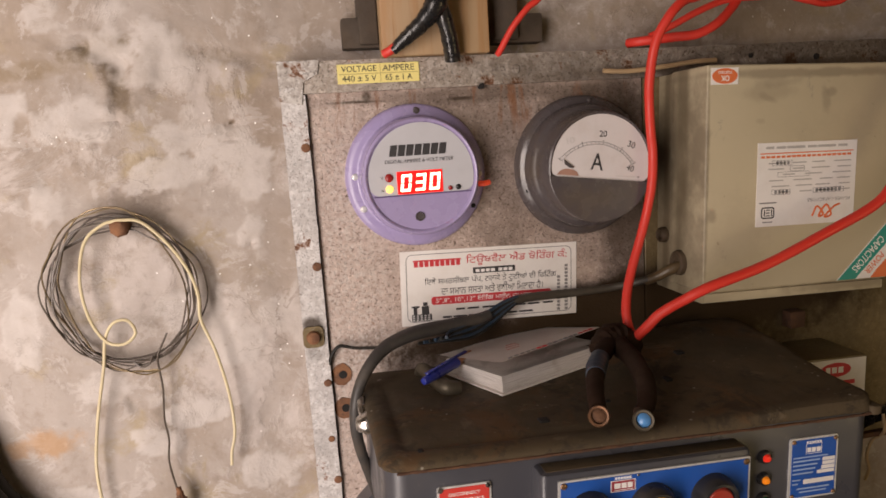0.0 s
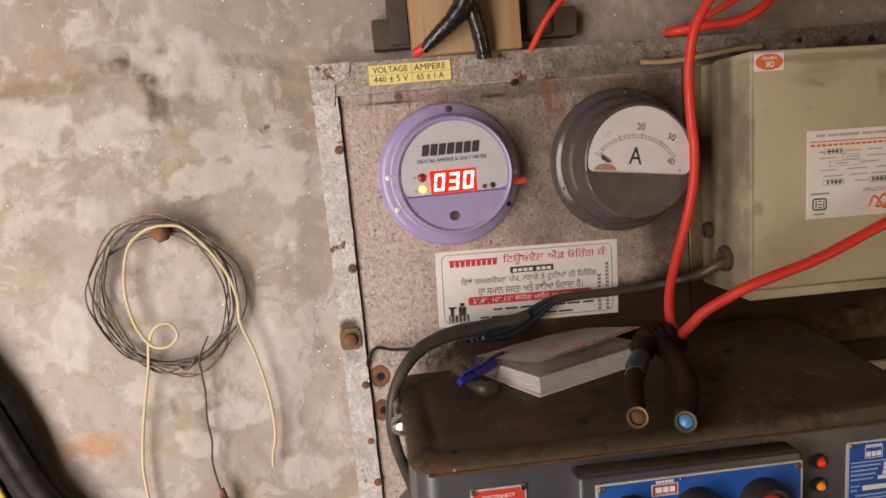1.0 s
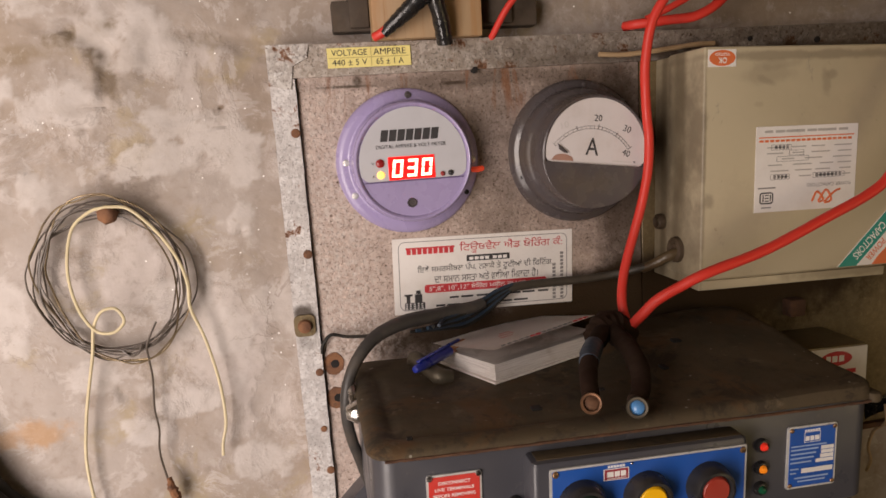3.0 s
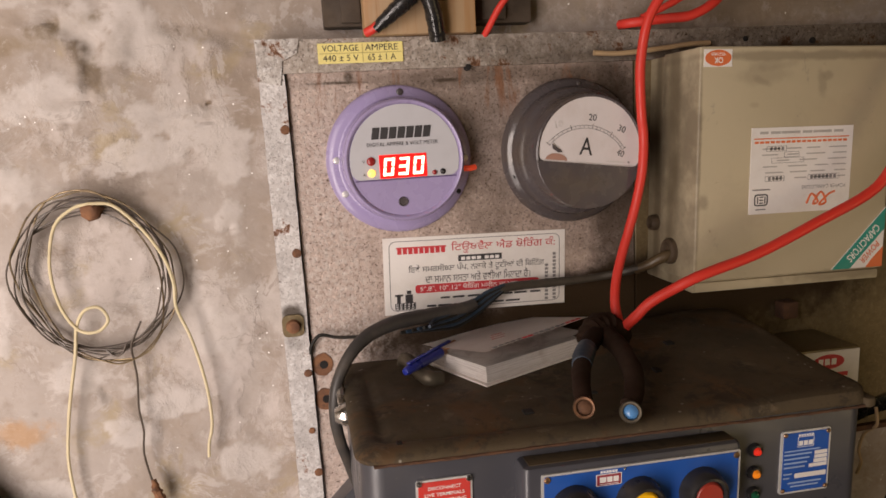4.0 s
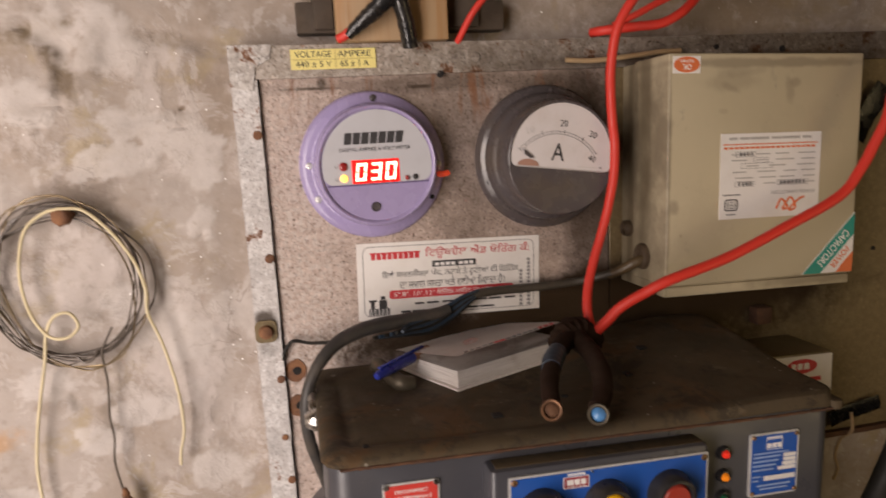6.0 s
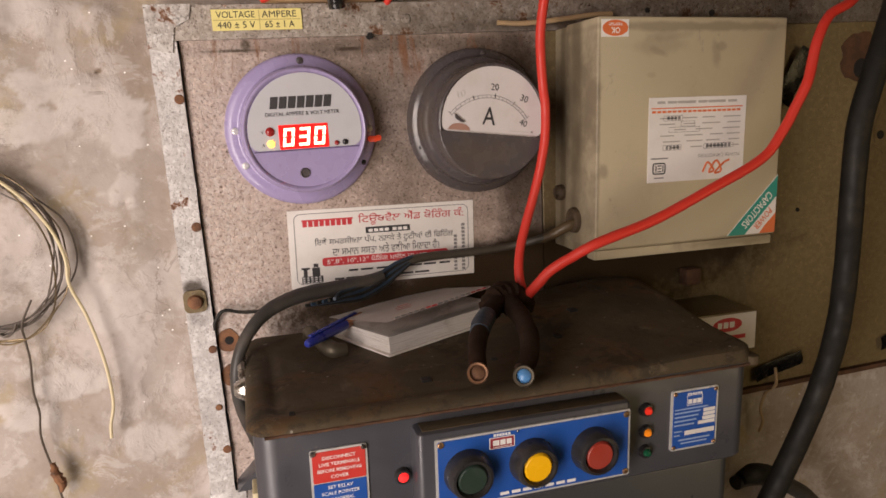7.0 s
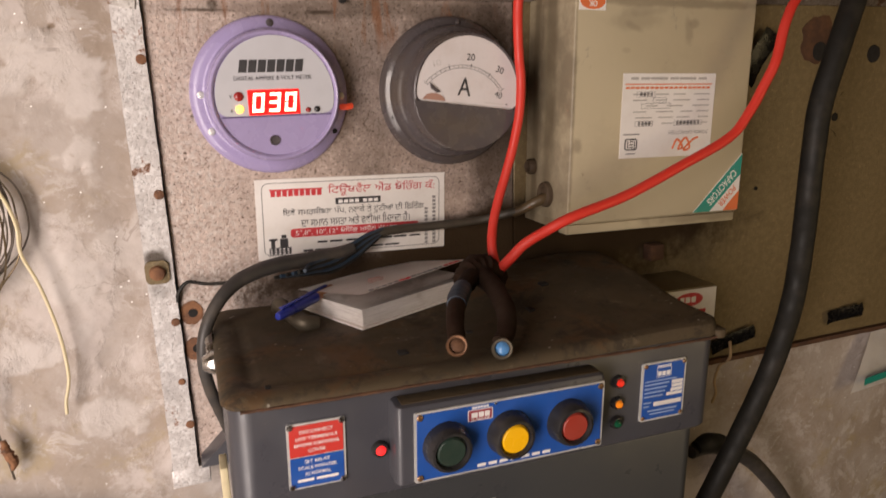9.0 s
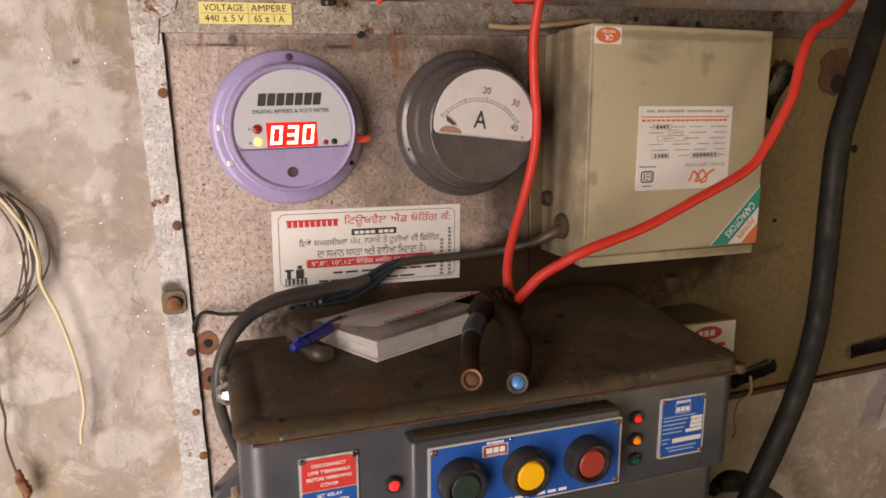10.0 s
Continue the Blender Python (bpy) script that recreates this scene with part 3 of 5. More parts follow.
# thin pale skim coat left in ragged patches: x, z, half-widths, turn
SKIM = (
    (-0.240, 1.543, 0.042, 0.013, 4), (-0.152, 1.527, 0.040, 0.010, -6), (-0.118, 1.505, 0.020, 0.022, 0), (-0.173, 1.594, 0.012, 0.018, 10),
    (-0.180, 1.500, 0.030, 0.012, 8), (-0.174, 1.321, 0.022, 0.011, 8), (-0.205, 1.298, 0.020, 0.010, -20), (-0.122, 1.455, 0.020, 0.012, 10),
    (-0.262, 1.486, 0.018, 0.014, 0), (-0.235, 1.348, 0.020, 0.012, 0), (-0.140, 1.370, 0.016, 0.020, 30), (-0.290, 1.400, 0.012, 0.030, 0),
    (-0.290, 1.550, 0.03, 0.02, 0), (-0.130, 1.262, 0.02, 0.015, 0), (-0.185, 1.405, 0.012, 0.008, 20), (-0.27, 1.262, 0.02, 0.012, 0),
)


def oval_distance(x, z, cx, cz, rx, rz, turn):
    c, s = math.cos(radians(turn)), math.sin(radians(turn))
    dx, dz = x - cx, z - cz
    return math.hypot((dx * c + dz * s) / rx, (-dx * s + dz * c) / rz)


def skim_at(q):
    """How much of the pale skim coat lies here, 0 to 1."""
    rag = 0.9 * noise.noise(q * 34) + 0.5 * noise.noise(q * 85 + Vector((4, 0, 1))) + 0.25 * noise.noise(q * 190)
    best = 0.0
    for patch in SKIM:
        d = oval_distance(q.x, q.z, *patch)
        if d < 2.2:
            best = max(best, ease(d + rag * 0.75, 1.08, 0.92))
    wide = noise.noise(q * 9 + Vector((8, 3, 5))) + 0.5 * noise.noise(q * 27) + 0.3 * rag
    return max(best, 0.8 * ease(wide, 0.33, 0.40))


def wall_sheet():
    """The near part of the back wall: plaster with hollows, humps, trowel ridges and a flaking skim coat."""
    bm = bmesh.new()
    layer = bm.verts.layers.float.new("skim")
    xs = [-0.72 + 0.008 * i for i in range(43)] + [-0.3735 + 0.0026 * i for i in range(116)] + [-0.068 + 0.0089 * i for i in range(121)]
    zs = [0.86 + 0.008 * k for k in range(41)] + [1.1835 + 0.0026 * k for k in range(178)] + [1.65 + 0.0084 * k for k in range(26)]
    nx, nz = len(xs) - 1, len(zs) - 1
    rows = []
    for k, z in enumerate(zs):
        row = []
        for i, x in enumerate(xs):
            q = Vector((x, 0.0, z))
            edge = min(1.0, min(i, nx - i, k, nz - k) / 8)
            h = 0.0045 * noise.noise(q * 6) + 0.002 * noise.noise(q * 19 + Vector((3, 1, 2))) + 0.0009 * noise.noise(q * 60)
            skim = 0.0
            if -0.4 < x < -0.06 and 1.15 < z < 1.68:
                h += 0.0007 * noise.noise(Vector((x * 45, 3, z * 120))) + 0.0003 * noise.noise(q * 210)
                for cx, cz, rx, rz, turn, deep in DENTS:
                    d = oval_distance(x, z, cx, cz, rx, rz, turn) + 0.35 * noise.noise(q * 110)
                    if d < 1.5:
                        h += deep * ease(d, 1.5, 0.3)
                skim = skim_at(q)
                h -= 0.0009 * skim
            v = bm.verts.new((x, 0.0205 + h * edge, z))
            v[layer] = skim
            row.append(v)
        rows.append(row)
    for a, b in zip(rows, rows[1:]):
        for i in range(nx):
            bm.faces.new((a[i], a[i + 1], b[i + 1], b[i]))
    # the flat rest of the wall round it, and its back
    for q in (block(-1.2, -0.72, 0.0205, 0.22, 0, 2.6), block(1.0, 2.0, 0.0205, 0.22, 0, 2.6), block(-0.72, 1.0, 0.0205, 0.22, 0, 0.86), block(-0.72, 1.0, 0.0205, 0.22, 1.86, 2.6), block(-0.72, 1.0, 0.06, 0.22, 0.86, 1.86)):
        me = bpy.data.meshes.new("tmp")
        q.to_mesh(me)
        q.free()
        bm.from_mesh(me)
        bpy.data.meshes.remove(me)
    return bm


tagged(link("wall_north", wall_sheet(), PLASTER), "rough stained beige plaster wall with pale patches", "wall", kind="structure")


def joined(boxes):
    bm = bmesh.new()
    for box in boxes:
        block(*box, bm=bm)
    return bm


for name, boxes, mat in (
    ("wall_west", ((-1.4, -1.2, -1.1, 0.22, 0, 2.6),), ROOM),
    ("wall_east", ((2.0, 2.2, -1.1, 0.22, 0, 2.6),), ROOM),
    # unseen wall, stood close so that its two openings hold the lamps
    ("wall_south", ((-1.2, -1.08, -1.1, -0.9, 0, 2.6), (-0.42, 0.58, -1.1, -0.9, 0, 2.6), (1.12, 2.0, -1.1, -0.9, 0, 2.6), (-1.08, -0.42, -1.1, -0.9, 1.95, 2.6), (0.58, 1.12, -1.1, -0.9, 0, 1.08), (0.58, 1.12, -1.1, -0.9, 1.62, 2.6)), ROOM),
    ("floor", ((-1.4, 2.2, -1.1, 0.22, -0.15, 0),), CEMENT),
    ("ceiling", ((-1.4, 2.2, -1.1, 0.22, 2.6, 2.75),), ROOM),
):
    tagged(link(name, joined(boxes), mat), "plain dull " + ("cement floor" if name == "floor" else "plastered surface of the small room"), name.split("_")[0], kind="structure")

# ---------------------------------------------------------------- the panel board

RAIL = hammered("rail_grey_brown_paint", (0.35, 0.30, 0.255), (0.49, 0.44, 0.395), 0.565, 1.0, ((0.11, 1.560, 0.05, 0.014, 0.4), (0.56, 1.564, 0.43, 0.05, 0.72), (0.30, 1.557, 0.16, 0.005, 0.6)))
board = thing("panel_board", pose(0, 0, 0), "rusty steel panel board with chipped grey angle frame", "panel board")
BX0, BX1, BZ0, BZ1 = -0.091, 0.86, 1.224, 1.575
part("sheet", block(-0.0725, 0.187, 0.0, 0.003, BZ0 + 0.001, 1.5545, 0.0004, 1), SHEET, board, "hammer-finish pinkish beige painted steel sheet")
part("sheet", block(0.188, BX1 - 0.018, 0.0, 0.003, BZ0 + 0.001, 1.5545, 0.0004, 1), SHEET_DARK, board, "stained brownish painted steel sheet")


def strip(x0, x1, z0, z1, seed):
    """Angle-iron leg with a nicked edge and a return to the wall."""
    bm = block(x0, x1, -0.004, 0.019, z0, z1)
    bmesh.ops.subdivide_edges(bm, edges=[e for e in bm.edges if e.calc_length() > 0.1], cuts=60)
    for v in bm.verts:
        h = noise.noise(v.co * 90 + Vector((seed, 0, 0)))
        v.co += Vector((0.0006 * h, 0.0005 * noise.noise(v.co * 70), 0.0006 * h))
    return bm


part("frame_strip", strip(BX0, -0.0735, BZ0, 1.5525, 1), STRIP, board, "chipped whitish angle-iron upright")
part("frame_strip", strip(BX0, BX1, 1.5530, BZ1, 2), RAIL, board, "chipped grey angle-iron top rail, browner along its length")
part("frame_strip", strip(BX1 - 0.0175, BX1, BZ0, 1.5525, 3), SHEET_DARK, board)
part("bottom_edge", strip(0.10, BX1 - 0.018, BZ0 - 0.004, BZ0 + 0.0005, 4), RUST_DARK, board, "dark rusty lower edge")
part("corner_plate", outline([(-0.0912, 1.5755), (-0.062, 1.5757), (-0.064, 1.566), (-0.074, 1.561), (-0.0765, 1.545), (-0.0914, 1.548)], -0.0052, -0.0038), hammered("corner_rust", (0.40, 0.36, 0.33), (0.60, 0.57, 0.54), 0.53, 0.9), board, "rust-eaten corner")
for x, z, r in ((-0.0765, 1.515, 0.0033), (-0.0765, 1.428, 0.0034), (-0.0765, 1.338, 0.003), (-0.0775, 1.293, 0.0025), (-0.0755, 1.259, 0.0032), (0.083, 1.5635, 0.0035)):
    part("rivet", screw_bm(x, z, -0.0042, r, 0.0009, False), RUST if x < 0 else RAIL, board)
part("washer", outline(rounded(-0.0915, -0.0762, 1.3672, 1.3835, 0.004), -0.0056, -0.0035), SHEET_DARK, board, "square rusty washer")
part("bolt", lathe([(0, -0.0100), (0.0030, -0.0098), (0.0046, -0.0088), (0.0054, -0.0055)], 14, (-0.0838, 1.375)), RUST, board, "rusty round bolt head")
for z in (1.342, 1.315):
    part("rust_patch", outline([(-0.0655 + 0.0078 * math.cos(a) * (1 + 0.12 * noise.noise(Vector((a * 2, z * 40, 0)))), z + 0.0086 * math.sin(a) * (1 + 0.12 * noise.noise(Vector((a * 2, z * 60, 4))))) for a in (2 * math.pi * k / 32 for k in range(32))], -0.0007, 0.0005), RUST, board, "orange rust patch round a hole")
    part("hole", lathe([(0, -0.0009), (0.0032, -0.0009), (0.0034, 0.0)], 14, (-0.0645, z)), HOLE, board)
for x, z, r in ((0.502, 1.513, 0.0085), (0.572, 1.510, 0.008), (0.056, 1.5525, 0.0022), (0.53, 1.452, 0.004), (0.356, 1.262, 0.002), (0.5, 1.29, 0.002), (0.44, 1.39, 0.0018), (0.34, 1.563, 0.0025), (0.28, 1.566, 0.002)):
    part("hole", lathe([(0, -0.0055 if z > 1.552 else -0.001), (r, -0.005 if z > 1.552 else -0.001), (r * 1.05, 0.0)], 18, (x, z)), HOLE, board)
for x, z, rx, rz in ((0.497, 1.523, 0.02, 0.02), (0.535, 1.455, 0.012, 0.02), (0.30, 1.37, 0.012, 0.01), (0.375, 1.262, 0.008, 0.004)):
    part("rust_patch", outline([(x + rx * math.cos(a) * (1 + 0.5 * noise.noise(Vector((a * 1.5, x * 40, 0)))), z + rz * math.sin(a) * (1 + 0.5 * noise.noise(Vector((a * 1.5, x * 60, 4))))) for a in (2 * math.pi * k / 24 for k in range(24))], -0.0006, 0.0005), SHEET_DARK if x != 0.497 else RUST_DARK, board)


def tape_strip(x0, z0, x1, z1, w, y=-0.004):
    """A folded strip of insulating tape."""
    d = Vector((x1 - x0, 0, z1 - z0)).normalized()
    n = Vector((-d.z, 0, d.x)) * w / 2
    bm = bmesh.new()
    rows = []
    for k in range(9):
        t = k / 8
        q = Vector((x0 + (x1 - x0) * t, y + 0.0015 * math.sin(5 * t), z0 + (z1 - z0) * t))
        rows.append([bm.verts.new(q + n * (s + 0.12 * noise.noise(Vector((t * 6, s, x0 * 30)))) + Vector((0, -0.0012 * (1 - abs(s)), 0))) for s in (-1, 0, 1)])
    for a, b in zip(rows, rows[1:]):
        for k in (0, 1):
            bm.faces.new((a[k], a[k + 1], b[k + 1], b[k]))
    bmesh.ops.solidify(bm, geom=bm.faces[:], thickness=0.0015)
    return bm


part("tape_strip", tape_strip(0.398, 1.236, 0.449, 1.248, 0.014), BLACK_TAPE, board, "strip of black tape")
part("tape_strip", tape_strip(0.547, 1.245, 0.595, 1.249, 0.014), BLACK_TAPE, board, "strip of black tape")
part("tape_strip", tape_strip(0.414, 1.487, 0.440, 1.530, 0.018), BLACK_TAPE, board, "folded strip of black tape")
part("cable_clip", block(0.3155, 0.3305, -0.012, 0.0, 1.336, 1.351, 0.002), RUST_DARK, board, "dark dusty cable clip")
part("foot_strap", block(-0.0925, -0.066, -0.003, 0.018, 1.209, 1.2238, 0.001), STRIP, board, "small rusty foot strap")
part("bracket", outline([(-0.071, 1.2315), (-0.050, 1.252), (-0.048, 1.231)], -0.02, 0.0), ENAMEL, board, "dark bent mounting bracket")

# ---------------------------------------------------------------- stickers on the board

yel = thing("rating_label", pose(-0.0203, -0.0047, 1.565), "small yellow label with voltage and ampere ratings on the rail", "label")
part("label_sheet", block(-0.0295, 0.0295, -0.0004, 0.0006, -0.0068, 0.0068), YELLOW_PAPER, yel)
part("ruling", bars([(-0.0285, 0.0285, -0.0004, 0.0002), (0.0010, 0.0016, -0.0062, 0.0062)], -0.0004, thick=0.0001), plain("pale_ruling", (0.5, 0.42, 0.15), 0.6, grime=0), yel)
for body, x, z, w, h in (("VOLTAGE", -0.014, 0.0034, 0.025, 0.0042), ("AMPERE", 0.0145, 0.0034, 0.023, 0.0042), ("440 ± 5 V", -0.014, -0.0032, 0.0245, 0.0042), ("65 ± 1 A", 0.0145, -0.0032, 0.0195, 0.0042)):
    words("lettering", body, x, z, -0.0006, w, h, INK, yel)

st = thing("shop_sticker", pose(0.056, -0.0003, 1.401, 0, 1.9, 0), "white printed shop sticker in red and black script", "sticker")
W, H = 0.1425, 0.0585
part("sticker_sheet", block(-W / 2, W / 2, -0.0004, 0.0006, -H / 2, H / 2), PAPER, st)
Q = -0.0005


def sx(f):
    return (f - 0.5) * W


def sz(f):
    return (0.5 - f) * H


part("border", frame_line(sx(0.03), sx(0.97), sz(0.955), sz(0.045), 0.005, 0.0005, Q - 0.0001, Q + 0.0002), GREY_INK, st)
part("name_bar", bars([(sx(0.075 + 0.029 * k), sx(0.097 + 0.029 * k), sz(0.215), sz(0.145)) for k in range(9)] + [(sx(0.07), sx(0.335), sz(0.145), sz(0.125))], Q, thick=0.0001), RED_INK, st)
words("lettering", "ਿਟਊਬਵੈਲ ਅੈਂਡ ਬੋਿਰੰਗ ਕੰ:", sx(0.652), sz(0.16), Q - 0.0001, 0.58 * W, 0.0092, RED_INK, st)
part("name_panel", bars([(sx(0.40), sx(0.64), sz(0.345), sz(0.265))], Q, thick=0.0001), INK, st)
part("name_bar", bars([(sx(0.415 + 0.029 * k), sx(0.437 + 0.029 * k), sz(0.33), sz(0.29)) for k in range(4)] + [(sx(0.545 + 0.029 * k), sx(0.567 + 0.029 * k), sz(0.33), sz(0.29)) for k in range(3)], Q - 0.0001, thick=0.0001), WHITE_INK, st)
words("lettering", "ਇਥੇ ਸਮਰਸੀਬਲ ਪੰਪ, ਨਲਕੇ ਤੇ ਟੂਟੀਆਂ ਦੀ ਿਫਿਟੰਗ", sx(0.505), sz(0.425), Q - 0.0001, 0.75 * W, 0.0072, INK, st)
words("lettering", "ਦਾ ਸਮਾਨ ਸਸਤਾ ਅਤੇ ਵਧੀਆ ਿਮਲਦਾ ਹੈ।", sx(0.51), sz(0.545), Q - 0.0001, 0.58 * W, 0.0070, INK, st)
part("red_panel", outline(rounded(sx(0.165), sx(0.85), sz(0.735), sz(0.625), 0.002), Q - 0.0001, Q + 0.0002), RED_INK, st)
words("lettering", "5\",8\", 10\",12\" ਬੋਿਰੰਗ ਮਸ਼ੀਨ ਦਾ ਖਾਸ", sx(0.46), sz(0.68), Q - 0.0002, 0.54 * W, 0.0052, WHITE_INK, st)
part("address_bar", bars([(sx(a), sx(b), sz(0.825), sz(0.800)) for a, b in ((0.30, 0.35), (0.365, 0.43), (0.45, 0.53), (0.54, 0.6), (0.62, 0.70), (0.71, 0.78), (0.8, 0.86))], Q, thick=0.0001), INK, st)
part("number_bar", bars([(sx(a), sx(b), sz(0.925), sz(0.900)) for a, b in ((0.225, 0.275), (0.285, 0.36), (0.37, 0.455), (0.5, 0.54), (0.56, 0.65), (0.66, 0.74))], Q, thick=0.0001), INK, st)
for k in (0.885, 0.93):
    part("side_bar", bars([(sx(k), sx(k + 0.018), sz(0.30 + 0.05 * j + 0.035), sz(0.30 + 0.05 * j)) for j in range(3 if k < 0.9 else 0, 13)], Q, thick=0.0001), GREY_INK, st)
part("picture_block", bars([(sx(0.055), sx(0.165), sz(0.94 - 0.0), sz(0.85)), (sx(0.11), sx(0.15), sz(0.85), sz(0.74)), (sx(0.118), sx(0.142), sz(0.735), sz(0.69)), (sx(0.065), sx(0.085), sz(0.85), sz(0.75)), (sx(0.055), sx(0.098), sz(0.76), sz(0.735))], Q, thick=0.0001), INK, st)
part("picture_block", bars([(sx(0.06 + 0.021 * i), sx(0.071 + 0.021 * i), sz(0.93 - 0.028 * j), sz(0.917 - 0.028 * j)) for i in range(5) for j in range(3)], Q - 0.0001, thick=0.0001), WHITE_INK, st)

# ---------------------------------------------------------------- the digital meter


def half_disc(r, chord, corner=0.006, segs=40):
    """The part of a disc above a chord, with softened lower corners."""
    a0 = math.asin(chord / r)
    pts = [(r * math.cos(a0 + 0.1 + (math.pi - 2 * a0 - 0.2) * k / segs), r * math.sin(a0 + 0.1 + (math.pi - 2 * a0 - 0.2) * k / segs)) for k in range(segs + 1)]
    xc = r * math.cos(a0)
    return pts + [(-xc + 0.0012, chord + 0.0012), (-xc + 0.004, chord), (xc - 0.004, chord), (xc - 0.0012, chord + 0.0012)]


dm = thing("digital_meter", pose(0.003, 0, 1.4900), "round purple plastic digital ampere and volt meter, lit red", "meter")
part("flange", lathe([(0.040, -0.0062), (0.0475, -0.0060), (0.0508, -0.0052), (0.0524, -0.0035), (0.0529, 0.0005)], 80, (-0.0006, -0.0004)), PURPLE, dm, "purple flange ring")
part("body", lathe([(0, -0.0235), (0.0384, -0.0235), (0.0389, -0.0242), (0.0397, -0.0252), (0.0406, -0.0255), (0.0416, -0.0248), (0.0423, -0.0230), (0.0427, -0.016), (0.0432, -0.0085), (0.0442, -0.0064), (0.0458, -0.0058)], 80), PURPLE, dm, "purple domed body with raised rim")
FY = -0.0236
part("dial_plate", outline(half_disc(0.0382, -0.0122), FY - 0.0006, FY + 0.0004), DIAL, dm, "silver grey dial plate")
# thin dark bar that paints in shade along the dial plate's lower edge
part("dial_edge", bars([(-0.0355, 0.0355, -0.0133, -0.0125)], FY - 0.0003, thick=0.0005), plain("purple_shade_line", (0.12, 0.09, 0.2), 0.5), dm)
DY = FY - 0.0008
# the maker's name stands as plain slanted blocks
for k in range(7):
    x = -0.0226 + 0.00595 * k
    part("name_block", outline([(x, 0.0151), (x + 0.0050, 0.0151), (x + 0.0064, 0.0230), (x + 0.0014, 0.0230)], DY - 0.0001, DY + 0.0003), INK, dm)
words("lettering", "DIGITAL AMPERE & VOLT METER", -0.0010, 0.0115, DY - 0.0001, 0.0495, 0.0026, INK, dm)
win = part("display", block(-0.0181, 0.0150, FY - 0.0012, FY, -0.0120, 0.0042, 0.0003, 1), WINDOW_RED, dm, "red display window showing 030")


def digit(segments, x0, z0, w, h, y):
    """Seven slanted strokes a digit; segments: letters a to g."""
    t, g, lean = 0.0019, 0.00035, 0.14
    m = z0 + h / 2
    shapes = {
        "a": (x0, x0 + w, z0 + h - t, z0 + h), "d": (x0, x0 + w, z0, z0 + t), "g": (x0, x0 + w, m - t / 2, m + t / 2),
        "f": (x0, x0 + t, m + g, z0 + h), "b": (x0 + w - t, x0 + w, m + g, z0 + h), "e": (x0, x0 + t, z0, m - g), "c": (x0 + w - t, x0 + w, z0, m - g),
    }
    for s in segments:
        a, b, c, d = shapes[s]
        if s in "adg":
            a, b = a + g, b - g
        shape = [(a + lean * (c - z0), c), (b + lean * (c - z0), c), (b + lean * (d - z0), d), (a + lean * (d - z0), d)]
        part("lit_segment", outline(shape, y - 0.0003, y), SEG_ON, win, "lit red-white stroke of a numeral")


for k, segs in enumerate(("abcdef", "abcdg", "abcdef")):
    digit(segs, -0.0162 + 0.0104 * k, -0.0101, 0.0074, 0.0122, FY - 0.0013)
for x, z, mat, r in ((-0.0238, 0.0003, LENS_RED, 0.0030), (-0.0238, -0.0078, LED_YELLOW, 0.0026), (0.0203, -0.0098, LENS_RED, 0.0017), (0.0262, -0.0095, BLACK_PLASTIC, 0.0020)):
    part("indicator" if x < 0 else "push_stud", lathe([(0, DY - 0.0016), (r * 0.6, DY - 0.0013), (r, DY - 0.0004), (r, DY + 0.0004)], 20, (x, z)), mat, dm)
for body, z in (("V", 0.0003), ("A", -0.0085)):
    words("lettering", body, -0.0288, z, DY - 0.0001, 0.0016, 0.0020, INK, dm)
part("hole", lathe([(0, FY - 0.0002), (0.0022, FY - 0.0004), (0.0030, FY - 0.0012), (0.0036, FY + 0.0002)], 20, (-0.003, -0.0288)), GREY_PLASTIC, dm)
for x, z, mat in ((-0.0462, 0.0018, ALUMINIUM), (-0.0418, -0.0222, ALUMINIUM), (0.0020, 0.0472, GREY_PLASTIC), (0.0410, -0.0260, HOLE), (0.0468, -0.002, ALUMINIUM)):
    part("screw", screw_bm(x, z, -0.0058, 0.0026 if mat != HOLE else 0.0019, 0.0014 if mat != HOLE else 0.0004), mat, dm)
# the lead end gets a faint glow of its own in its material
part("red_lead", tube([(0.046, -0.008, -0.0095), (0.0495, -0.0105, -0.0095), (0.0535, -0.0085, -0.009)], 0.0021, 8, 4), glow("faint_red_glow", (0.85, 0.08, 0.03), 0.25), dm, "short red lead end")

# ---------------------------------------------------------------- the pointer ammeter

am = thing("ammeter", pose(0.1335, 0, 1.488, 0, 7.5, 0), "round dusty grey plastic pointer ammeter with half-round dial", "meter")
part("flange", lathe([(0.044, -0.0085), (0.0485, -0.0082), (0.0520, -0.0068), (0.0538, -0.0040), (0.0542, 0.0005)], 80), GREY_PLASTIC, am, "dusty grey flange ring")
part("body", lathe([(0, -0.0400), (0.0378, -0.0400), (0.0382, -0.0412), (0.0392, -0.0417), (0.0402, -0.0410), (0.0408, -0.0385), (0.0414, -0.0290), (0.0420, -0.0225), (0.0436, -0.0208), (0.0452, -0.0200), (0.0462, -0.0180), (0.0468, -0.0120), (0.0478, -0.0088), (0.0496, -0.0078)], 80, (-0.0008, 0)), GREY_PLASTIC, am, "dusty grey stepped body")
AY = -0.0401
CX, CZ = -0.0008, 0.0
dial = outline([(CX + x, CZ + z) for x, z in half_disc(0.0380, -0.0090)], AY - 0.0006, AY + 0.0004)
part("dial_card", dial, DIAL_WHITE, am, "white dial card with amber stains")
NY = AY - 0.0008
AX, AZ, R0, R1 = -0.0038, -0.0187, 0.0346, 0.0366
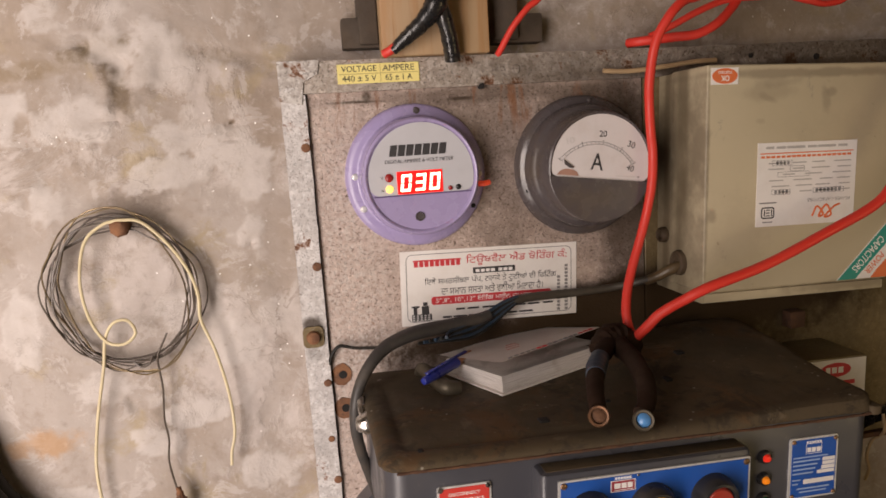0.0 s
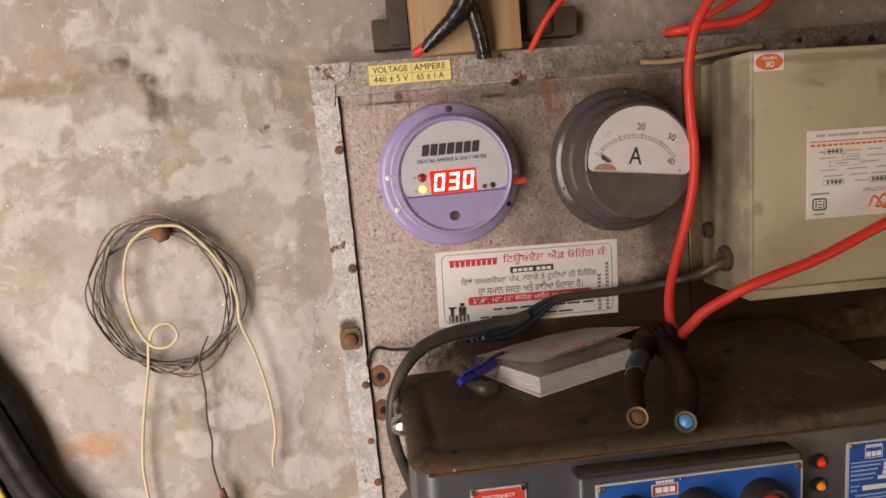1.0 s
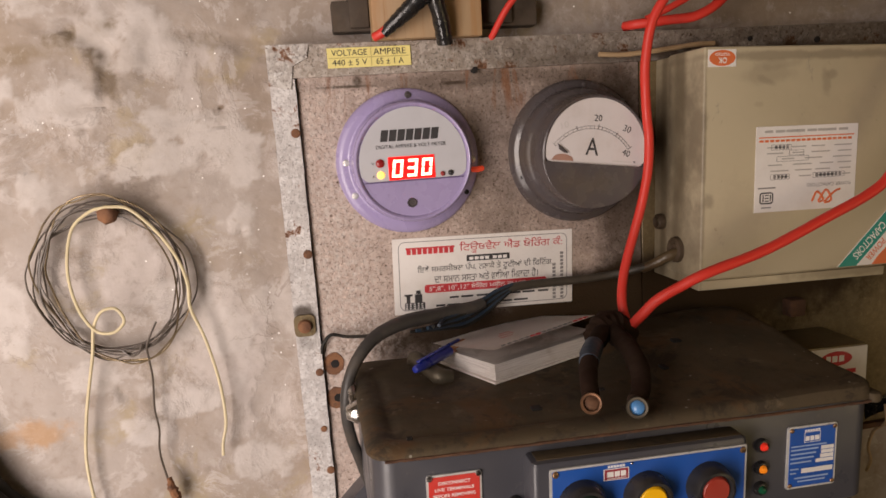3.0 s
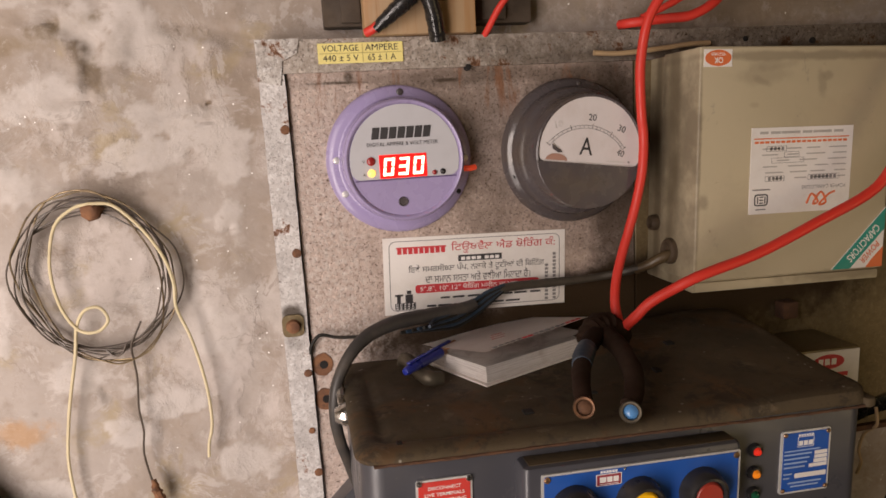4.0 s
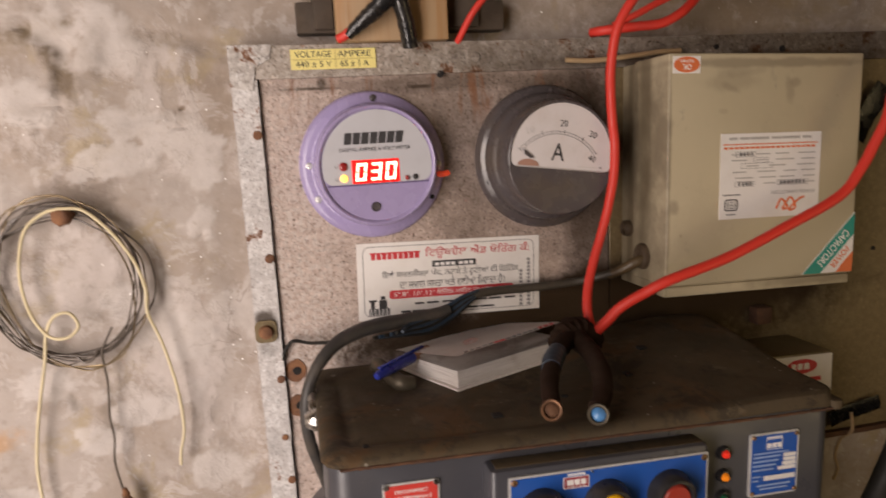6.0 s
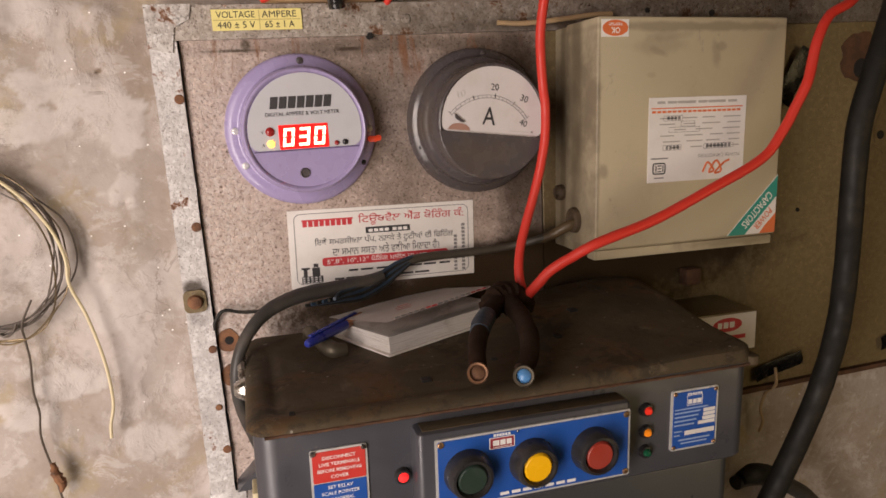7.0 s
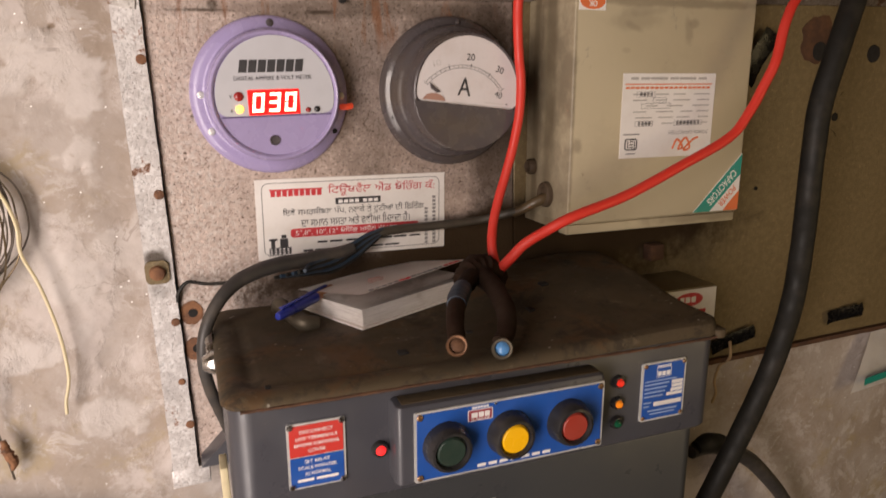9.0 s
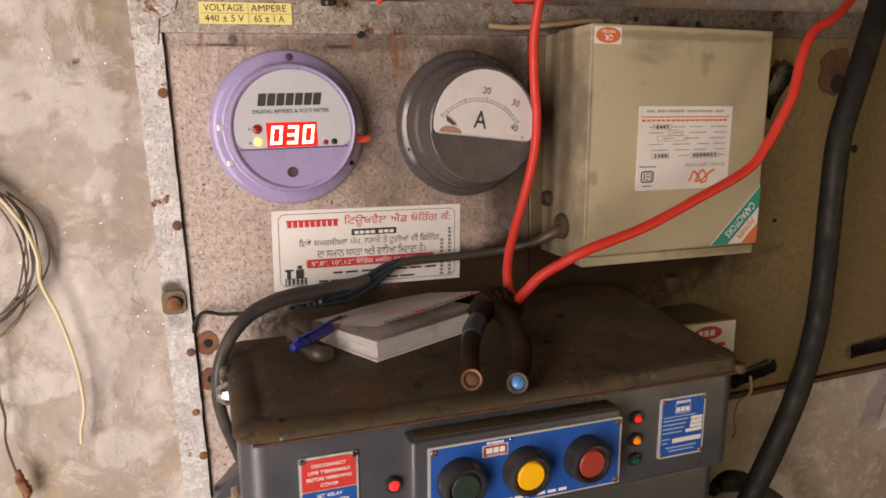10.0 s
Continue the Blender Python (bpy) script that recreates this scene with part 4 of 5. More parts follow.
for r in (R0, R1):
    turns = [radians(143 - 104 * k / 40) for k in range(41)]
    band = [(AX + r * math.cos(t), AZ + r * math.sin(t)) for t in turns] + [(AX + (r + 0.0003) * math.cos(t), AZ + (r + 0.0003) * math.sin(t)) for t in reversed(turns)]
    part("scale_arc", outline(band, NY - 0.0001, NY + 0.0001), GREY_INK, am)
for k in range(21):
    t = radians(143 - 104 * (k / 20) ** 0.85)
    long = 0.0016 if k % 5 == 0 else 0.0
    d = 0.0042 if k % 5 == 0 else 0.003
    q = [(AX + rr * math.cos(tt), AZ + rr * math.sin(tt)) for tt, rr in ((t - d, R0), (t + d, R0), (t + d, R1 + long), (t - d, R1 + long))]
    part("scale_tick", outline(q, NY - 0.0001, NY + 0.0001), INK if k % 5 == 0 and k > 4 else GREY_INK, am)
for body, x, z in (("10", -0.0262, 0.0172), ("20", -0.0016, 0.0238), ("30", 0.0213, 0.0176), ("40", 0.0222, 0.0006)):
    words("lettering", body, x, z, NY - 0.0001, 0.0058, 0.0046, FADED_INK if x < -0.01 else INK, am, turn=-x * 700)
words("lettering", "A", -0.0042, 0.0035, NY - 0.0001, 0.0096, 0.0122, INK, am, bold=0.004)
part("pointer", outline([(-0.0300, 0.0035), (-0.0232, -0.0008), (-0.0222, -0.0020), (-0.0250, -0.0022), (-0.0292, 0.0002)], NY - 0.0012, NY - 0.0004), GREY_PLASTIC, am, "short dark pointer resting near zero")
part("stain", outline([(-0.0258 + (0.0080 + 0.001 * noise.noise(Vector((a, 3, 0)))) * math.cos(a), max(-0.0086, -0.0075 + 0.0046 * math.sin(a))) for a in (math.pi * k / 14 for k in range(15))], NY - 0.0002, NY), plain("amber_stain", (0.36, 0.20, 0.15), 0.6, grime=0.5), am)
part("maker_bar", bars([(0.0120, 0.0270, -0.0062, -0.0054)], NY, thick=0.0001), FADED_INK, am)
part("maker_bar", bars([(0.0285, 0.0300, -0.0062, -0.0050)], NY, thick=0.0001), GREY_INK, am)
part("lower_mask", outline([(CX + 0.0399 * math.cos(a), min(0.0399 * math.sin(a), CZ - 0.0088)) for a in (math.pi + math.pi * k / 48 for k in range(49))], AY - 0.0021, AY + 0.002), GREY_PLASTIC, am, "grey lower half of the meter face")
for x, z, mat in ((-0.0435, -0.0218, HOLE), (-0.0012, 0.0500, GREY_PLASTIC), (0.0475, -0.020, GREY_PLASTIC)):
    part("screw", screw_bm(x, z, -0.0080, 0.0019, 0.0012 if mat != HOLE else 0.0004), mat, am)

# ---------------------------------------------------------------- the capacitor box

cb = thing("capacitor_box", pose(0.2760, 0, 1.467, 0, 1.4, 0), "putty grey enamelled steel capacitor box mounted upside down", "electrical box")
part("body", block(-0.0764, 0.0775, -0.0655, 0.0, -0.0835, 0.0845, 0.0012), PUTTY, cb)
cover = part("cover", block(-0.0776, 0.0788, -0.0690, -0.0215, -0.0765, 0.0855, 0.0015, 3), PUTTY, cb, "folded front cover")
part("bottom_lip", block(-0.0774, 0.0775, -0.0674, -0.056, -0.0846, -0.0775, 0.001), PUTTY, cb, "bent lower lip")
FB = -0.0690
for dx, dz, w, h in ((0.0035, 0.0000, 0.082, 0.0605),):
    lab = part("rating_plate", block(dx - w / 2 + 0.001, dx + w / 2 + 0.001, FB - 0.0005, FB + 0.0004, dz - h / 2, dz + h / 2), PAPER, cb, "white paper rating label, upside down")
LY = FB - 0.0005
words("lettering", "POWER CAPACITORS", 0.0235, -0.0125, LY - 0.0001, 0.036, 0.0026, GREY_INK, lab, turn=180)
part("maker_bar", bars([(-0.030 + 0.0085 * k, -0.0235 + 0.0085 * k + 0.0012 * (k % 3), 0.0258, 0.0276) for k in range(8)], LY, thick=0.0001), FAINT_INK, lab)
part("warning_bar", bars([(-0.0345, 0.0425, 0.0222, 0.0230)] + [(-0.034 + 0.0042 * k, -0.0308 + 0.0042 * k, 0.0193, 0.0209) for k in range(18)], LY, thick=0.0001), ORANGE_INK, lab)
rows = []
for j, z in enumerate((0.0155, 0.0113, 0.0072, 0.0030, -0.0012, -0.0055)):
    x = 0.041
    for k in range(4):
        w = 0.007 + 0.009 * random.random()
        if x - w > -0.033:
            rows.append((x - w, x, z - 0.00045, z + 0.00045))
        x -= w + 0.003 + 0.006 * random.random()
part("print_bar", bars(rows, LY, thick=0.0001), FAINT_INK, lab)
part("number_bar", bars([(0.012 + 0.0032 * k, 0.0142 + 0.0032 * k, -0.0068, -0.0040) for k in range(7)] + [(-0.022 + 0.003 * k, -0.0200 + 0.003 * k, -0.0068, -0.0040) for k in range(4)] + [(-0.0215 + 0.003 * k, -0.0195 + 0.003 * k, 0.0143, 0.0168) for k in range(4)], LY, thick=0.0001), GREY_INK, lab)
for x0, x1, z in ((-0.0245, -0.009, -0.0055), (0.010, 0.036, -0.0055), (-0.0245, -0.0085, 0.0155), (-0.02, 0.006, 0.0072), (-0.01, 0.002, 0.0113)):
    part("print_box", frame_line(x0, x1, z - 0.0019, z + 0.0019, 0.0004, 0.0003, LY - 0.0001, LY + 0.0001), GREY_INK, lab)
part("mark_frame", frame_line(-0.0325, -0.0215, -0.0245, -0.0160, 0.0022, 0.0010, LY - 0.0001, LY + 0.0001), INK, lab)
part("mark_block", bars([(-0.0300, -0.0292, -0.0228, -0.0178), (-0.0282, -0.0252, -0.0228, -0.0220), (-0.0282, -0.0252, -0.0207, -0.0199), (-0.0282, -0.0252, -0.0186, -0.0178), (-0.0242, -0.0234, -0.0228, -0.0178)], LY, thick=0.0001), INK, lab)
part("print_bar", bars([(-0.034, -0.020, -0.0135, -0.0125), (-0.031, -0.023, -0.0275, -0.0266)], LY, thick=0.0001), GREY_INK, lab)
part("logo_stroke", tube([(0.010, LY, -0.0245), (0.014, LY, -0.0175), (0.0195, LY, -0.0235), (0.0155, LY, -0.0245), (0.0215, LY, -0.0165), (0.026, LY, -0.024), (0.0205, LY, -0.0255), (0.028, LY, -0.0185), (0.033, LY, -0.0165)], 0.0008, 6, 6), ORANGE_INK, lab)
ok = part("test_sticker", block(-0.0750, -0.0540, FB - 0.0005, FB + 0.0004, 0.0720, 0.0835), PAPER, cb, "small white sticker with orange oval")
part("oval", outline([(-0.0645 + 0.0098 * math.cos(a), 0.0778 + 0.0053 * math.sin(a)) for a in (2 * math.pi * k / 32 for k in range(32))], LY - 0.0002, LY + 0.0002), ORANGE_INK, ok)
words("lettering", "OK", -0.0645, 0.0762, LY - 0.0003, 0.0068, 0.0040, WHITE_INK, ok, turn=180, bold=0.02)
words("lettering", "TESTED", -0.0645, 0.0803, LY - 0.0003, 0.011, 0.0018, WHITE_INK, ok, turn=180, bold=0.02)
tri = part("corner_sticker", outline([(0.0345, -0.0752), (0.0782, -0.0752), (0.0782, -0.0305)], FB - 0.0005, FB + 0.0004), PAPER, cb, "green, white and orange corner sticker")
part("green_band", outline([(0.0350, -0.0752), (0.0505, -0.0752), (0.0782, -0.0468), (0.0782, -0.0310)], LY - 0.0002, LY + 0.0002), GREEN_INK, tri)
part("orange_band", outline([(0.0640, -0.0752), (0.0782, -0.0752), (0.0782, -0.0600), (0.0690, -0.0690)], LY - 0.0002, LY + 0.0002), ORANGE_INK, tri)
words("lettering", "CAPACITORS", 0.0607, -0.0567, LY - 0.0003, 0.034, 0.0062, WHITE_INK, tri, turn=225.5, bold=0.01)
words("lettering", "POWER", 0.0665, -0.0640, LY - 0.0003, 0.0195, 0.0052, ORANGE_INK, tri, turn=225.5, bold=0.01)
# two cable entries in the side that faces the meters
for y, z, r in ((-0.038, -0.0585, 0.0098), (-0.013, -0.040, 0.0062)):
    bm = lathe([(0, -0.0012), (r * 0.52, -0.0014), (r * 0.60, -0.0034), (r * 0.78, -0.0042), (r * 0.95, -0.0030), (r, -0.0008), (r, 0.002)], 24)
    bm.transform(Matrix.Translation((-0.0778, y, z)) @ Matrix.Rotation(radians(-90), 4, "Z"))
    part("grommet", bm, GROMMET, cb, "blackened rubber cable entry")
sb = thing("switch_box", pose(0.3, 0, 1.286, 0, 1.0, 0), "small brown box with a white label behind the starter", "electrical box")
part("body", block(-0.060, 0.0545, -0.0505, 0.0, 0.002, 0.036, 0.001), SHEET_DARK, sb, "dusty brown body")
face = part("front_label", block(-0.010, 0.0540, -0.0515, -0.050, 0.003, 0.0345), PAPER, sb, "white front label")
part("red_oval", outline([(0.026 + 0.014 * math.cos(a), 0.026 + 0.006 * math.sin(a)) for a in (2 * math.pi * k / 28 for k in range(28))], -0.0518, -0.0512), RED_INK, face)
part("logo_bar", bars([(0.0165, 0.0205, 0.0235, 0.0285), (0.0220, 0.0265, 0.0235, 0.0285), (0.0280, 0.0325, 0.0235, 0.0285)], -0.0518, thick=0.0002), WHITE_INK, face)
part("print_bar", bars([(0.030, 0.044, 0.013, 0.0165)], -0.0515, thick=0.0002), RED_INK, face)

# ---------------------------------------------------------------- the motor starter

sm = thing("motor_starter", pose(0.098, 0, 1.337, 0, 1.6, 0), "charcoal enamelled motor starter with dusty lid and three push buttons", "motor starter")
SX0, SX1, SF = -0.149, 0.158, -0.163


def hull(x0, x1, y0, y1, z0, z1, r, top=0.0, segs=6):
    """An upright box with rounded vertical corners and softened upper and lower edges."""
    bm = bmesh.new()
    rings = []
    for z, ins in ((z0, top), (z0 + top, 0.0), (z1 - top, 0.0), (z1 - top * 0.35, top * 0.3), (z1, top)):
        rings.append([bm.verts.new((x, y, z)) for x, y in rounded(x0 + ins, x1 - ins, y0 + ins, y1 - ins, max(r - ins, 0.0005), segs)])
    for a, b in zip(rings, rings[1:]):
        for k in range(len(a)):
            j = (k + 1) % len(a)
            bm.faces.new((a[k], a[j], b[j], b[k]))
    bm.faces.new(rings[0][::-1])
    bm.faces.new(rings[-1])
    bmesh.ops.recalc_face_normals(bm, faces=bm.faces)
    return bm


part("cover", hull(SX0, SX1, SF, -0.016, -0.066, 0.0002, 0.012, 0.002), ENAMEL, sm, "charcoal enamelled front cover")
part("base", hull(SX0 + 0.006, SX1 - 0.007, SF + 0.004, -0.012, -0.29, -0.0665, 0.011, 0.002), ENAMEL_LOW, sm, "charcoal enamelled lower casing")


def ramp(v, a, b):
    t = min(1.0, max(0.0, (v - a) / (b - a)))
    return t * t * (3 - 2 * t)


def lid_rise(x, y):
    """The lid is sprung up towards its far end."""
    return ramp(x, 0.0, 0.12) * (0.005 + 0.012 * ramp(y, -0.15, -0.03))


def lid_mesh():
    """A lid with a turned-down edge, a raised border and a shallow dished middle, knocked uneven."""
    bm = bmesh.new()
    x0, x1, y0, y1 = SX0 - 0.003, SX1 + 0.002, SF - 0.004, -0.012
    rings = []
    for ins, z, r in ((0.0015, -0.0012, 0.010), (0.0, -0.0004, 0.0140), (0.0, 0.0010, 0.0140), (0.0016, 0.0032, 0.0130), (0.0045, 0.0050, 0.010), (0.0085, 0.0060, 0.008), (0.0125, 0.0052, 0.0065), (0.0145, 0.0034, 0.006), (0.0170, 0.0030, 0.0055), (0.0200, 0.0050, 0.005), (0.0235, 0.0056, 0.0045), (0.045, 0.0052, 0.004), (0.06, 0.0052, 0.003), (0.073, 0.0052, 0.002)):
        rings.append([bm.verts.new((x, y, z)) for x, y in rounded(x0 + ins, x1 - ins, y0 + ins, y1 - ins, r, 6)])
    for a, b in zip(rings, rings[1:]):
        for k in range(len(a)):
            j = (k + 1) % len(a)
            bm.faces.new((a[k], a[j], b[j], b[k]))
    bm.faces.new(rings[-1])
    bmesh.ops.triangulate(bm, faces=[f for f in bm.faces if len(f.verts) > 4])
    bmesh.ops.subdivide_edges(bm, edges=[e for e in bm.edges if e.calc_length() > 0.04], cuts=9, use_grid_fill=True)
    bmesh.ops.recalc_face_normals(bm, faces=bm.faces)
    for v in bm.verts:
        ins = min(v.co.x - x0, v.co.y - y0, x1 - v.co.x, y1 - v.co.y)
        if 0.007 < ins < 0.03:
            v.co.z += (0.0053 - v.co.z) * max(0.35, ramp(v.co.x, -0.08, 0.03), ramp(v.co.y, -0.09, -0.04))
        v.co.z += 0.0009 * noise.noise(v.co * 22) + 0.0012 * noise.noise(v.co * 60) * ramp(v.co.x, 0.0, 0.08) + lid_rise(v.co.x, v.co.y) * (1.0 if v.co.z > 0.0026 else 0.25)
    return bm


part("lid", lid_mesh(), DUST, sm, "lid under brown oily dust")
part("rusty_lip", tube([(SX0 + 0.006, SF - 0.0038, -0.0008), (SX0 + 0.06, SF - 0.0042, -0.0010), (0.0, SF - 0.0040, -0.0007), (SX1 - 0.06, SF - 0.0042, -0.0010), (SX1 - 0.006, SF - 0.0038, -0.0008)], 0.0009, 8, 24, 0.6, 3), RUST_DARK, sm, "rusty edge of the lid")
for x, y, w, d in ((0.079, -0.069, 0.006, 0.003), (0.052, -0.101, 0.0045, 0.0035), (-0.128, -0.156, 0.003, 0.002), (-0.049, -0.135, 0.006, 0.003), (0.0, -0.118, 0.004, 0.0016)):
    part("lid_hole", block(x - w / 2, x + w / 2, y - d, y + d, 0.0045 + lid_rise(x, y), 0.0064 + lid_rise(x, y), 0.0003, 1), HOLE, sm)
part("lid_nub", hull(0.1515, 0.1605, -0.168, -0.154, -0.002, 0.004, 0.004, 0.001), DUST, sm)

# a lifting eye on the lid
lug = part("lifting_lug", tube([(-0.108, -0.03, 0.005), (-0.107, -0.042, 0.013), (-0.102, -0.058, 0.011), (-0.096, -0.072, 0.0085), (-0.087, -0.072, 0.0075)], [0.0040, 0.0046, 0.0050, 0.0056, 0.0048], 12, 6, 0.1, 2), DULL_STEEL, sm, "bent metal lug on the lid")
part("pad", lathe([(0, -0.003), (0.007, -0.0025), (0.0085, 0)], 16), DUST, lug)
lug.children[0].matrix_local = Matrix.Translation((-0.103, -0.028, 0.005)) @ Matrix.Rotation(radians(-90), 4, "X")

# push button housing and its blue plate
hs = part("button_housing", hull(-0.0660, 0.0628, -0.1775, -0.158, -0.0555, -0.0072, 0.004, 0.0028), ENAMEL, sm, "projecting push button housing")
part("dust_layer", block(-0.062, 0.060, -0.1745, -0.1635, -0.0080, -0.0068, 0.0005), DUST, hs, "brown dust on the ledge")
pp = part("button_plate", outline(rounded(-0.0565, 0.0608, -0.0525, -0.0112, 0.0012), -0.1786, -0.1774), ALUMINIUM, hs, "bare metal edge of the plate")
part("blue_face", outline(rounded(-0.0552, 0.0595, -0.0513, -0.0124, 0.001), -0.1789, -0.1780), BLUE_PLATE, hs, "blue printed plate")
PY = -0.1789
part("logo_block", outline(rounded(-0.0260, -0.0112, -0.0215, -0.0148, 0.0004), PY - 0.0002, PY + 0.0001), WHITE_INK, hs)
part("logo_block", outline(rounded(-0.0255, -0.0117, -0.0211, -0.0152, 0.0004), PY - 0.0003, PY), plain("maroon_ink", (0.3, 0.03, 0.05), 0.5), hs)
part("logo_bar", bars([(-0.0240, -0.0203, -0.0195, -0.0164), (-0.0197, -0.0167, -0.0195, -0.0164), (-0.0161, -0.0131, -0.0195, -0.0164), (-0.0240, -0.0131, -0.0206, -0.0203)], PY - 0.0003, thick=0.0001), WHITE_INK, hs)
part("maker_bar", bars([(-0.0235 + 0.0017 * k, -0.0222 + 0.0017 * k, -0.0143, -0.0129) for k in range(6)] + [(-0.020 + 0.0068 * k, -0.0148 + 0.0068 * k, -0.0500, -0.0482) for k in range(7)], PY, thick=0.0001), WHITE_INK, hs)
for x, z in ((-0.0535, -0.0142), (0.0580, -0.0142), (0.0580, -0.0498), (-0.0535, -0.0498)):
    part("screw", screw_bm(x, z, PY, 0.0019, 0.001), BRASS, hs)
part("rivet", screw_bm(-0.0095, -0.0132, PY, 0.0008, 0.0006, False), STEEL, hs)
for x, z, mat, label in ((-0.0385, -0.0325, BTN_GREEN, "dark green push button"), (-0.0008, -0.0325, BTN_YELLOW, "bright yellow push button"), (0.0368, -0.0320, BTN_RED, "brick red push button")):
    b = part("push_button", lathe([(0.0088, -0.1865), (0.0098, -0.1888), (0.0112, -0.1885), (0.0122, -0.1868), (0.0129, -0.1835), (0.0133, -0.181), (0.0138, -0.1786)], 40, (x, z)), BLACK_PLASTIC, hs, label)
    part("button_cap", lathe([(0, -0.1882), (0.0074, -0.1880), (0.0084, -0.1870), (0.0088, -0.1850), (0.0088, -0.181)], 36, (x, z)), mat, b)

# indicator lamps
for x, z, mat, r in ((-0.0715, -0.0365, LED_RED, 0.0030), (0.0812, -0.0215, LED_RED_DIM, 0.0027), (0.0812, -0.0358, LED_AMBER, 0.0027), (0.0812, -0.0490, LENS_GREEN, 0.0027)):
    lamp = part("indicator_lamp", lathe([(r, SF - 0.003), (r * 1.35, SF - 0.0028), (r * 1.6, SF - 0.001), (r * 1.65, SF + 0.001)], 24, (x, z)), BLACK_PLASTIC, sm, "small panel lamp")
    part("lens", lathe([(0, SF - 0.0052), (r * 0.6, SF - 0.0047), (r, SF - 0.0028), (r, SF)], 20, (x, z)), mat, lamp)

# warning plate
wp = part("warning_plate", outline(rounded(-0.1212, -0.0905, -0.0510, -0.0133, 0.0015), SF - 0.0010, SF + 0.0003), ALUMINIUM, sm, "red and blue warning plate with white print")
part("red_half", outline(rounded(-0.1200, -0.0917, -0.0322, -0.0145, 0.0006), SF - 0.0013, SF - 0.0008), RED_PLATE, wp)
part("blue_half", outline(rounded(-0.1200, -0.0917, -0.0500, -0.0328, 0.0006), SF - 0.0013, SF - 0.0008), BLUE_PLATE, wp)
for k, (body, w) in enumerate((("DISCONNECT", 0.0178), ("LIVE TERMINALS", 0.0218), ("BEFORE REMOVING", 0.0235), ("COVER", 0.0095))):
    words("lettering", body, -0.1058, -0.0182 - 0.0037 * k, SF - 0.0014, w, 0.0020, WHITE_INK, wp, bold=0.012)
for k, (body, w) in enumerate((("SET RELAY", 0.0135), ("SCALE POINTER", 0.0205), ("AS NORMAL", 0.0140))):
    words("lettering", body, -0.1058, -0.0354 - 0.0036 * k, SF - 0.0014, w, 0.0020, WHITE_INK, wp, bold=0.012)
part("print_bar", bars([(-0.1165, -0.108, -0.0470, -0.0454), (-0.1065, -0.095, -0.0470, -0.0454)], SF - 0.0013, thick=0.0001), WHITE_INK, wp)
for x, z in ((-0.1195, -0.0150), (-0.0925, -0.0150), (-0.1195, -0.0492), (-0.0925, -0.0492)):
    part("screw", screw_bm(x, z, SF - 0.0013, 0.0016, 0.0014), STEEL, wp)

# name plate
np_ = part("name_plate", outline(rounded(0.0985, 0.1322, -0.0525, -0.0125, 0.0018), SF - 0.0010, SF + 0.0003), ALUMINIUM, sm, "blue name plate with white print fields")
part("blue_face", outline(rounded(0.0999, 0.1308, -0.0512, -0.0138, 0.001), SF - 0.0013, SF - 0.0008), BLUE_PLATE, np_)
NYP = SF - 0.0013
part("logo_frame", frame_line(0.1095, 0.1205, -0.0232, -0.0165, 0.0003, 0.0003, NYP - 0.0001, NYP + 0.0001), WHITE_INK, np_)
part("logo_bar", bars([(0.1103, 0.1130, -0.0222, -0.0192), (0.1136, 0.1162, -0.0222, -0.0192), (0.1168, 0.1197, -0.0222, -0.0192)] + [(0.1098 + 0.0018 * k, 0.1111 + 0.0018 * k, -0.0163, -0.0150) for k in range(6)], NYP, thick=0.0001), WHITE_INK, np_)
part("print_field", bars([(0.1215, 0.1302, -0.0288, -0.0265), (0.1215, 0.1302, -0.0314, -0.0292), (0.1210, 0.1302, -0.0342, -0.0318), (0.1180, 0.1302, -0.0368, -0.0346), (0.1085, 0.1300, -0.0428, -0.0398)], NYP, thick=0.0001), PAPER, np_)
part("print_bar", bars([(0.1008, 0.1250, -0.0256, -0.0248)] + [(0.1008, 0.1195 - 0.0015 * k, -0.0280 - 0.0027 * k, -0.0270 - 0.0027 * k) for k in range(4)] + [(0.1008, 0.1065, -0.0402, -0.0393), (0.1008, 0.1050, -0.0428, -0.0419), (0.104, 0.127, -0.0462, -0.0452), (0.106, 0.125, -0.0484, -0.0475)], NYP, thick=0.0001), plain("pale_blue_print", (0.3, 0.4, 0.62), 0.5), np_)
for x, z in ((0.1008, -0.0148), (0.1300, -0.0148), (0.1008, -0.0502), (0.1300, -0.0502)):
    part("screw", screw_bm(x, z, NYP, 0.0014, 0.0009), BRASS, np_)
part("base_sticker", block(-0.035, -0.013, SF + 0.0034, SF + 0.0045, -0.112, -0.0875), YELLOW_PAPER, sm, "yellow sticker on the lower casing")
part("base_sticker", block(-0.005, 0.001, SF + 0.0034, SF + 0.0045, -0.110, -0.0865), PAPER, sm, "narrow white sticker on the lower casing")
side_nut = part("side_nut", lathe([(0, -0.009), (0.0035, -0.009), (0.005, -0.0075), (0.0075, -0.003), (0.0075, 0)], 18), STEEL, sm, "bright domed nut")
side_nut.matrix_local = Matrix.Translation((-0.150, -0.082, 0.004 - 0.010)) @ Matrix.Rotation(radians(-90), 4, "Z")
part("side_lever", tube([(-0.151, -0.080, -0.012), (-0.154, -0.066, 0.000), (-0.153, -0.05, 0.010)], 0.0028, 8, 5), STEEL, sm)

# ---------------------------------------------------------------- notebook and pen on the lid

LIDZ = 1.3440
nb = thing("notebook", pose(0.0372, -0.0885, LIDZ, 0, 1.2, 26.5), "small worn notebook with white cover slightly open, lying on the starter", "notebook")
